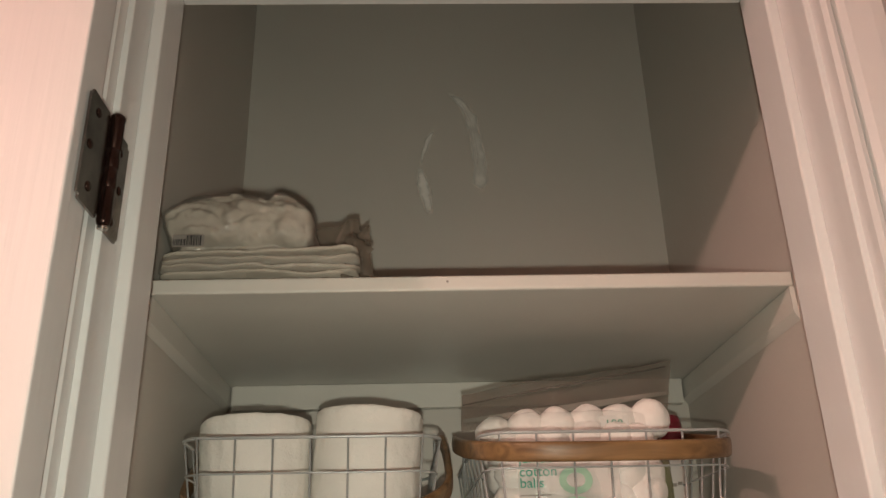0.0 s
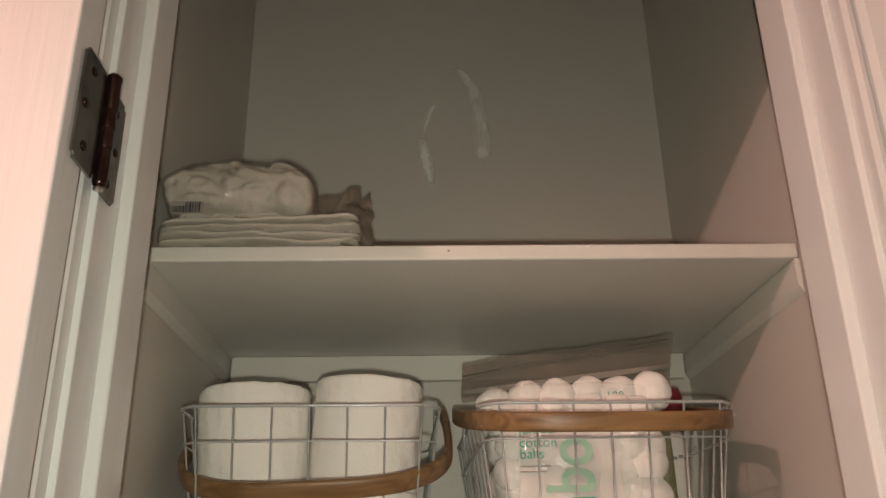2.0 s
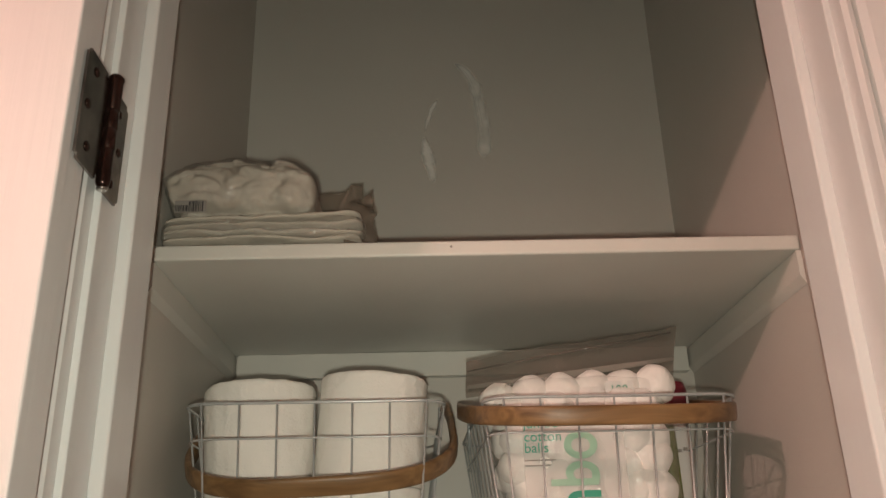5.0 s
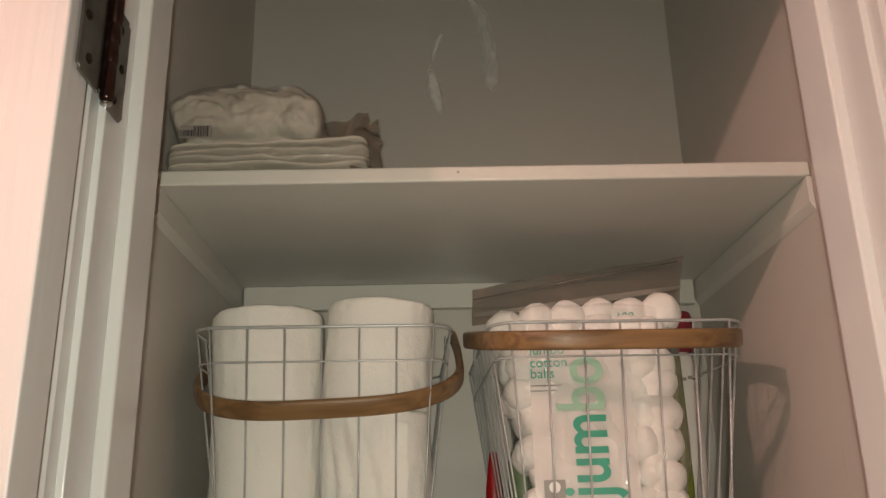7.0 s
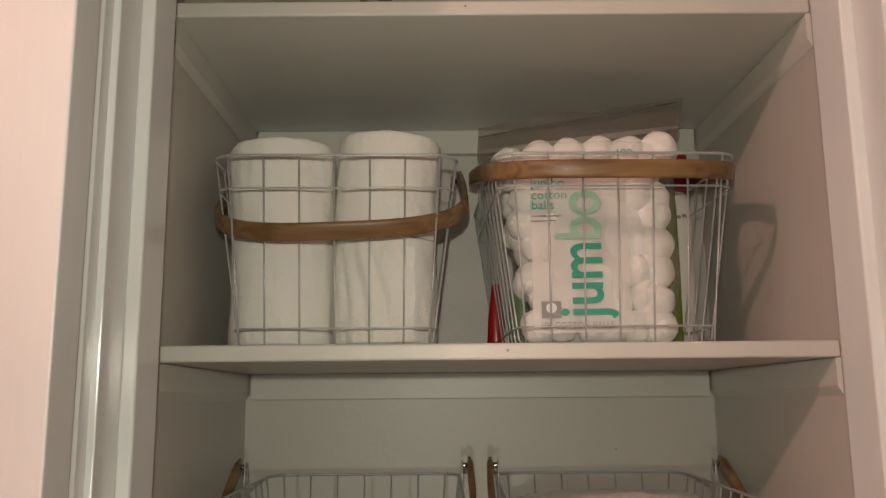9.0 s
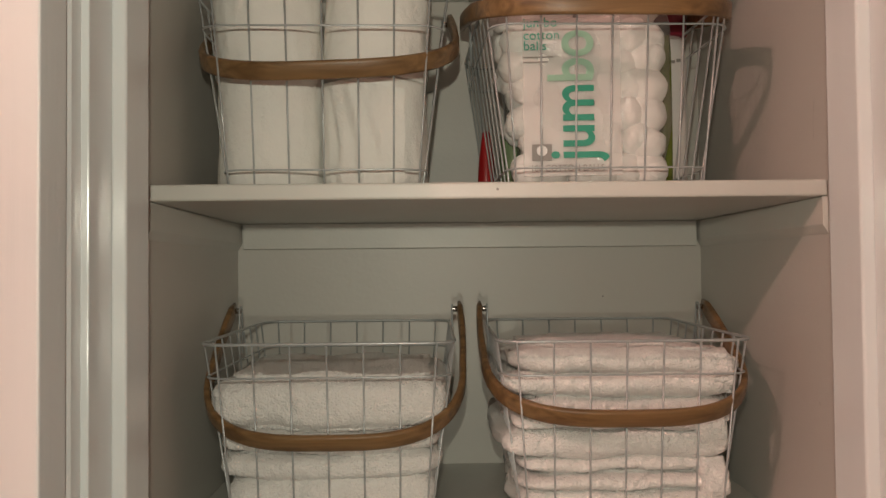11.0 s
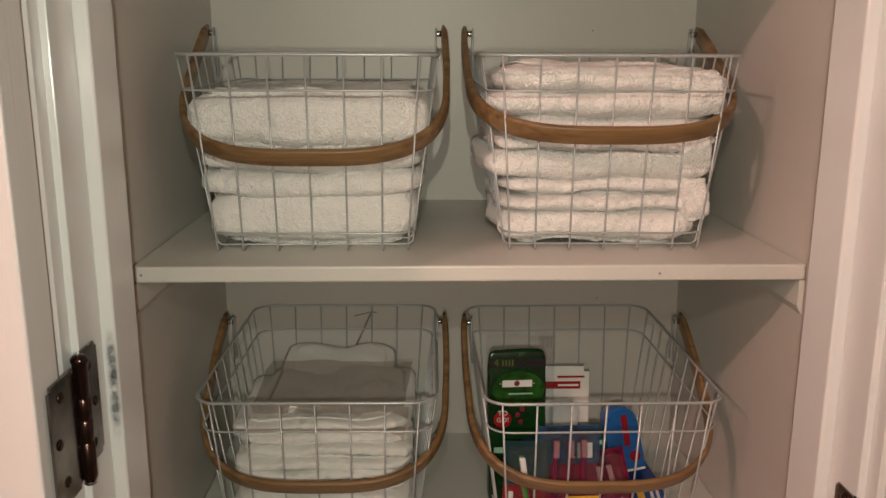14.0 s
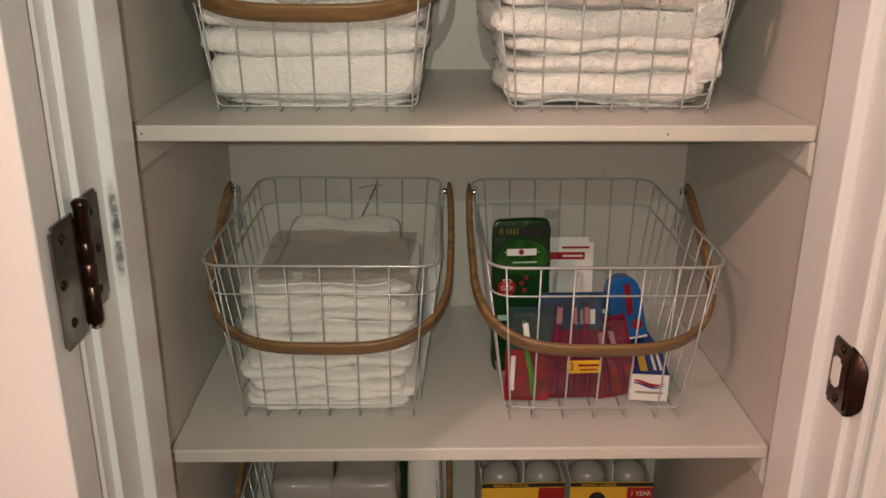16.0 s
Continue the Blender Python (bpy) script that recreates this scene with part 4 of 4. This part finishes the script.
part("bar", tube([(-0.012, 0.0, 0.206), (0.016, 0.002, 0.212), (0.024, 0.002, 0.211)], 0.0009, False, 6), M_GREYINK, tie, "", None, True)


# ---- dental packs ----
def front_bar(parent, name, x, z, w, h, mat, y=-0.0008, label=""):
    return part(name, block(x - w / 2, y - 0.0004, z - h / 2, x + w / 2, y, z + h / 2, 0.0), mat, parent, label)


def front_disc(parent, name, x, z, r, mat, y=-0.001, label=""):
    return part(name, turned(disc(r, 0.0005, 20), Matrix.Translation((x, y, z)) @ Matrix.Rotation(radians(90), 4, "X")), mat, parent, label)


pouch = thing("mouthwash_pouch", "dark green glossy pouch of mouthwash strips with white print", "pouch", pose(0.078, 0.196, Z3, -5, 0, 3))
bm = soft_slab(0.080, 0.020, 0.222, 24, 6, 40, 24.0, 14.0, 0.0012, 30, 2.0)
for v in bm.verts:
    v.co.y *= 1.0 - 0.75 * max(0.0, (v.co.z - 0.10) / 0.122) ** 2
part("body", bm, M_POUCH, pouch, "", None, True)
Y = -0.0108
front_bar(pouch, "header_band", 0, 0.205, 0.078, 0.012, M_BLACK, Y + 0.002, "dark hang band")
glow = part("green_burst", turned(disc(0.036, 0.0005, 28), Matrix.Translation((0.001, Y + 0.0002, 0.168)) @ Matrix.Diagonal((1.0, 1.0, 0.72, 1)) @ Matrix.Rotation(radians(90), 4, "X")), material("mid_green_print", (0.016, 0.085, 0.012), rough=0.22, tint=0.7, scale=60), pouch, "brighter green printed burst")
part("brand_shape", plate(0.050, 0.0095, 0.0005, 0.0045), M_WHITEINK, pouch, "plain white brand shape", pose(-0.001, Y - 0.0008, 0.1765))
front_disc(pouch, "brand_dot", -0.0015, 0.1768, 0.0038, M_CRIMSON, Y - 0.0012, "dark red dot")
front_bar(pouch, "brand_line", 0.004, 0.162, 0.034, 0.0022, M_PALEGREEN, Y - 0.0006, "pale green line of print")
front_disc(pouch, "red_seal", -0.021, 0.126, 0.0125, M_RED, Y - 0.0008, "round red seal")
lettering("seal_text", "TO\nGO!", 0.0095, M_WHITEINK, Matrix.Translation((-0.021, Y - 0.0018, 0.130)) @ FRONT_UP, pouch, "white lettering", "CENTER", 1.0)
lettering("count", "4", 0.014, M_LIME, Matrix.Translation((-0.030, Y - 0.0014, 0.206)) @ FRONT_UP, pouch, "pale number", "CENTER", 1.0)
for k in range(4):
    front_bar(pouch, "strip_icon", -0.021 + 0.0045 * k, 0.206, 0.002, 0.008, M_LIME, Y - 0.0008, "pale green mark")
for x, z in ((0.000, 0.132), (0.006, 0.140), (0.004, 0.122)):
    front_disc(pouch, "berry", x, z, 0.0035, M_CRIMSON, Y - 0.0008, "small red berry")
front_bar(pouch, "weight_bar", -0.022, 0.082, 0.022, 0.008, M_PALEGREEN, Y - 0.0006, "pale line of print")
back = thing("clear_card_pack", "clear blister card with a barcode behind the pouch", "blister pack", pose(0.092, 0.245, Z3, -6, 0, 0))
part("card", block(-0.052, 0, 0, 0.046, 0.003, 0.226, 0.0), M_SMOKE, back, "clear plastic card")
bm = bmesh.new()
for k in range(9):
    bm = join(bm, block(0.024 + 0.0021 * k, -0.0008, 0.205, 0.025 + 0.0021 * k + 0.0004 * (k % 3), -0.0002, 0.219))
part("bars", bm, M_GREYINK, back, "grey barcode lines")

flosser = thing("floss_card", "white blister card with a red band and red arrow", "blister pack", pose(0.155, 0.262, Z3 - 0.005, -5, 0, 0))
part("card", plate(0.074, 0.178, 0.002, 0.008), M_WHITECARD, flosser, "", pose(0, 0, 0.089))
front_bar(flosser, "red_band", -0.006, 0.150, 0.060, 0.011, M_RED, -0.0016, "red printed band")
front_bar(flosser, "print_line", 0.010, 0.1625, 0.040, 0.003, M_RED, -0.0016, "small red line of print")
front_bar(flosser, "print_line", 0.006, 0.150, 0.030, 0.003, M_WHITEINK, -0.0024, "white line of print")
part("blister", turned(soft_slab(0.046, 0.05, 0.014, 16, 16, 6, 5, 3, 0.0006, 20, 1), pose(0, -0.001, 0.105, 90, 0, 0)), M_SMOKE, flosser, "clear blister", None, True)
bm = block(-0.007, -0.0022, 0.056, 0.012, -0.0017, 0.063)
bm = join(bm, block(0.004, -0.0022, 0.058, 0.012, -0.0017, 0.084), turned(block(-0.013, -0.0003, -0.004, 0.013, 0.0003, 0.004), pose(-0.001, -0.0019, 0.069, 0, -45, 0)))
part("arrow", bm, M_RED, flosser, "red arrow shape")


M_PACKRED = material("glossy_red_card", (0.24, 0.005, 0.012), rough=0.2, tint=0.75, scale=70)
M_PACKMAGENTA = material("glossy_magenta_card", (0.16, 0.004, 0.030), rough=0.2, tint=0.8, scale=70)
M_BRISTLE = material("rose_bristles", (0.26, 0.13, 0.15), rough=0.6, tint=0.2)
M_LEAFGREEN = material("leaf_green_plastic", (0.07, 0.24, 0.03), rough=0.3, tint=0.1)
M_DEEPRED = material("deep_red_print", (0.20, 0.010, 0.022), rough=0.25, tint=0.2, scale=30)


def brush(parent, m, mat, length=0.155):
    """A toothbrush, its handle's end at the origin, lying along z."""
    pts = [(0, 0, 0), (0.001, -0.001, length * 0.3), (-0.0015, 0.0005, length * 0.6), (0, 0, length * 0.8), (0, 0, length)]
    b = part("brush", tube(pts, 0.0037, False, 10), mat, parent, "coloured toothbrush handle", m, True)
    part("bristles", block(-0.0036, -0.010, length - 0.022, 0.0036, -0.004, length, 0.001), M_WHITEINK if mat is M_LEAFGREEN else M_BRISTLE, b, "bristles")
    return b


def blister_pack(name, label, m, w, h, top_mat, low_mat, split, brushes):
    p = thing(name, label, "blister pack", m)
    part("card_top", block(-w / 2, 0, split, w / 2, 0.002, h, 0.0), top_mat, p, "upper printed card")
    part("card_bottom", block(-w / 2, 0, 0, w / 2, 0.002, split - 0.0003, 0.0), low_mat, p, "lower printed card")
    part("blister", turned(soft_slab(w - 0.008, h - 0.010, 0.012, 20, 30, 6, 14, 7, 0.0010, 25, w * 90), pose(0, -0.001, h / 2, 90, 0, 0)), M_SMOKE, p, "clear plastic blister", None, True)
    for x, mat, tilt in brushes:
        brush(p, pose(x, -0.008, 0.010, 0, tilt, 0), mat, h - 0.026)
    return p


M_STEELBLUE = material("steel_blue_card", (0.016, 0.050, 0.105), rough=0.22, tint=0.7, scale=70)
trio = blister_pack("toothbrush_pack", "blister pack of magenta toothbrushes on blue and red card", pose(0.138, 0.112, Z3, -10, 0, 2), 0.084, 0.145, M_STEELBLUE, M_PACKMAGENTA, 0.094,
                    ((-0.022, M_MAGENTA, 2), (0.001, M_MAGENTA, 0), (0.022, M_MAGENTA, -2)))
yl = front_bar(trio, "yellow_label", 0.014, 0.050, 0.046, 0.017, M_YELLOW, -0.0225, "yellow printed label")
front_bar(trio, "print_line", 0.020, 0.052, 0.028, 0.003, M_RED, -0.0232, "red line of print")
front_bar(trio, "print_line", 0.020, 0.046, 0.024, 0.002, M_RED, -0.0232, "red line of print")
lettering("count", "3", 0.015, M_RED, Matrix.Translation((-0.003, -0.0236, 0.050)) @ FRONT_UP, trio, "red number", "CENTER", 1.0)
front_bar(trio, "brand_bar", -0.035, 0.042, 0.006, 0.046, M_WHITEINK, -0.0012, "plain white brand shape")
for k in range(3):
    front_bar(trio, "print_patch", 0.004 + 0.012 * k, 0.112, 0.008, 0.020, M_GREYINK if k % 2 else M_WHITEINK, -0.0014, "printed patch")
single = blister_pack("toothbrush_pack", "blister pack with a green toothbrush on red and teal card", pose(0.078, 0.106, Z3, -9, 3, 4), 0.060, 0.128, M_TEAL, M_PACKRED, 0.070, ((0.008, M_LEAFGREEN, -10),))
front_bar(single, "brand_bar", -0.020, 0.038, 0.006, 0.048, M_WHITEINK, -0.0012, "plain white brand shape")
dim = blister_pack("toothbrush_pack", "blister pack with a dark blue toothbrush on navy card", pose(0.112, 0.150, Z3, -7, 0, -3), 0.060, 0.112, M_NAVY, M_BLUE, 0.070, ((0.006, M_SKYBLUE, -8),))
pink = blister_pack("toothbrush_pack", "blister pack with magenta toothbrushes on red card", pose(0.204, 0.116, Z3, -12, -14, -6), 0.062, 0.110, M_PACKMAGENTA, M_PACKRED, 0.040, ((-0.010, M_MAGENTA, 3), (0.012, M_MAGENTA, -3)))
teal = thing("teal_box", "small dark teal carton behind toothbrush packs", "carton", pose(0.196, 0.222, Z3, -6, 0, 0))
part("box", block(-0.024, -0.015, 0, 0.020, 0.015, 0.100, 0.001), M_TEAL, teal)
front_bar(teal, "print_line", -0.004, 0.080, 0.020, 0.006, M_PALEGREEN, -0.0155, "pale line of print")

under = thing("navy_carton", "small navy carton lying under the toothpaste pack", "carton", pose(0.240, 0.262, Z3, 0, 0, 3))
part("box", block(-0.030, -0.090, 0, 0.026, 0.05, 0.046, 0.001), M_BLUE, under)
part("print_line", block(-0.022, -0.0906, 0.020, 0.016, -0.0902, 0.026), M_WHITEINK, under, "white line of print")
blue = thing("toothpaste_pack", "bright blue round-topped toothpaste pack with red print", "toothpaste", pose(0.233, 0.200, Z3 + 0.048, -8, -9, 4))
prof = []
for k in range(13):
    a = math.pi * k / 12
    prof.append((0.022 * math.cos(a), 0.072 + 0.020 * math.sin(a)))
prof += [(-0.024, 0.03), (-0.026, 0.0), (0.026, 0.0), (0.024, 0.03)]
bm = bmesh.new()
fa, fb = [[bm.verts.new((x, y, z)) for x, z in prof] for y in (-0.016, 0.016)]
bm.faces.new(fa)
bm.faces.new(fb[::-1])
for k in range(len(prof)):
    bm.faces.new((fa[k], fb[k], fb[(k + 1) % len(prof)], fa[(k + 1) % len(prof)]))
bmesh.ops.bevel(bm, geom=[e for e in bm.edges if abs(e.verts[0].co.y - e.verts[1].co.y) < 1e-6], offset=0.004, segments=3, affect="EDGES")
part("body", bm, M_SKYBLUE, blue)
front_bar(blue, "brand_bar", 0.004, 0.060, 0.009, 0.044, M_DEEPRED, -0.0166, "plain red brand shape")
front_disc(blue, "red_seal", 0.012, 0.022, 0.008, M_DEEPRED, -0.0168, "round red seal")
front_bar(blue, "red_corner", -0.020, 0.016, 0.006, 0.016, M_DEEPRED, -0.0168, "red printed corner")
front_bar(blue, "white_edge", 0.0, 0.003, 0.048, 0.003, M_WHITEINK, -0.0168, "white printed edge")

box = thing("toothpaste_carton", "navy and white toothpaste carton lying on its side", "toothpaste", pose(0.242, 0.102, Z3, 0, 0, -7))
part("carton", block(-0.025, 0.0, 0.0, 0.025, 0.072, 0.040, 0.0008), M_BLUE, box)
front_bar(box, "end_panel", 0, 0.020, 0.0496, 0.0392, M_WHITECARD, -0.0003, "white end panel")
for k, (mat, dz, h) in enumerate(((M_RED, 0.0, 0.003), (M_BLUE, 0.0035, 0.0022))):
    rows = []
    for i in range(13):
        x = -0.021 + 0.041 * i / 12
        z = 0.026 - dz + 0.004 * math.sin(i / 12 * 4.5 + 1.6) + 0.002 * i / 12
        hh = h * math.sin(math.pi * (0.15 + 0.8 * i / 12))
        rows.append((x, z - hh / 2, z + hh))
    b2 = bmesh.new()
    vs = [(b2.verts.new((x, -0.0012, a)), b2.verts.new((x, -0.0012, b))) for x, a, b in rows]
    for a, b in zip(vs, vs[1:]):
        b2.faces.new((a[0], b[0], b[1], a[1]))
    part("swoosh", b2, mat, box, "curved printed stripe")
front_bar(box, "print_line", 0.000, 0.013, 0.036, 0.003, M_GREYINK, -0.001, "grey line of print")
part("top_stripe", block(-0.012, 0.008, 0.0402, -0.002, 0.064, 0.0406), M_YELLOW, box, "yellow printed stripe")
for x in (0.006, 0.014):
    part("top_print", block(x, 0.012, 0.0402, x + 0.004, 0.060, 0.0406), M_WHITEINK, box, "white line of print")

# ---- lowest shelf in view ----
Z4 = TOPS[4] + 0.006
for x, y, turn in ((-0.246, 0.260, 2), (-0.148, 0.262, -3)):
    pk = thing("white_wrapped_pack", "white paper goods in shiny plastic wrap", "pack", pose(x, y, Z4, 0, 0, turn), "wrapped packs")
    part("wrap", soft_slab(0.098, 0.140, 0.205, 30, 30, 36, 10, 16, 0.0045, 22, x * 60, 0.0012, 70), M_SHINYWHITE, pk, "", None, True)
dk = thing("navy_bag", "dark navy plastic bag with pale violet print", "bag", pose(-0.21, 0.362, Z4))
part("bag", soft_slab(0.20, 0.05, 0.245, 24, 10, 24, 6, 5, 0.008, 26, 7.0), M_NAVY, dk, "", None, True)
part("print_patch", crumpled_sheet([(-0.035, -0.032, 0.205), (0.005, -0.032, 0.20), (0.0, -0.032, 0.238), (-0.03, -0.032, 0.238)], 6, 6, 0.004, 60, 1), M_SHINYWHITE, dk, "pale print", None, True)
gb = thing("green_bottle", "dark green bottle at the back of the basket", "bottle", pose(-0.105, 0.345, Z4))
part("body", revolve([(0.018, 0), (0.020, 0.004), (0.020, 0.19), (0.012, 0.22), (0.010, 0.245)], 24), M_POUCH, gb, "", None, True)
wb = thing("white_bottle", "rounded white plastic bottle", "bottle", pose(-0.058, 0.245, Z4))
part("body", turned(revolve([(0.022, 0), (0.026, 0.004), (0.027, 0.12), (0.026, 0.205), (0.021, 0.228), (0.012, 0.238), (0.002, 0.240)], 32), Matrix.Diagonal((1, 0.7, 1, 1))), M_WHITEPLASTIC, wb, "", None, True)


def bulb_box(x, y, z, turn, face):
    b = thing("light_bulb_box", "yellow and red cardboard four-pack of white light bulbs", "light bulbs", pose(x, y, z, 0, 0, turn), "bulb boxes")
    w, d, h = 0.128, 0.125, 0.098
    part("front_panel", block(-w / 2, 0, 0, w / 2, 0.0012, h), M_YELLOW, b, "yellow front panel")
    part("back_panel", block(-w / 2, d - 0.0012, 0, w / 2, d, h + 0.045), M_WHITECARD, b, "white card panel")
    for s in (-1, 1):
        lo, hi = sorted((s * w / 2, s * (w / 2 - 0.0012)))
        part("side_panel", block(lo, 0.0014, 0, hi, d - 0.0014, h), M_WHITECARD, b, "white card panel")
    part("middle_panel", block(-0.0006, 0.0014, 0, 0.0006, d - 0.0014, h + 0.030), M_WHITECARD, b, "white card divider")
    front_bar(b, "dark_band", 0, h - 0.004, w, 0.007, M_BLACK, -0.0003, "dark printed band")
    lettering("band_text", "GENERAL PURPOSE", 0.0062, M_YELLOW, Matrix.Translation((-0.020, -0.0012, h - 0.004)) @ FRONT_UP, b, "small yellow lettering", "CENTER", 1.0)
    front_bar(b, "red_corner", 0.044, h - 0.022, 0.040, 0.026, M_RED, -0.0004, "red printed corner")
    if face:
        lettering("year_text", "1 YEAR", 0.012, M_WHITEINK, Matrix.Translation((0.045, -0.0014, h - 0.020)) @ FRONT_UP, b, "white lettering", "CENTER", 0.85)
        front_disc(b, "brand_disc", -0.022, h - 0.030, 0.013, M_BLACK, -0.0008, "plain black disc")
    for sx in (-1, 1):
        for sy in (0.034, 0.092):
            bulb = turned(revolve([(0.012, 0.01), (0.013, 0.035), (0.018, 0.050), (0.027, 0.070), (0.0295, 0.085), (0.027, 0.099), (0.019, 0.109), (0.008, 0.114), (0.001, 0.1145)], 28), pose(sx * 0.032, sy, 0.0))
            part("bulb", bulb, M_BULB, b, "frosted white bulb", None, True)
    return b


for x, turn, face in ((0.094, 1.0, False), (0.231, -0.5, True)):
    low_box = bulb_box(x, 0.205, TOPS[4] + 0.001, turn, face)
    up_box = bulb_box(x, 0.207, TOPS[4] + 0.1005, turn, face)
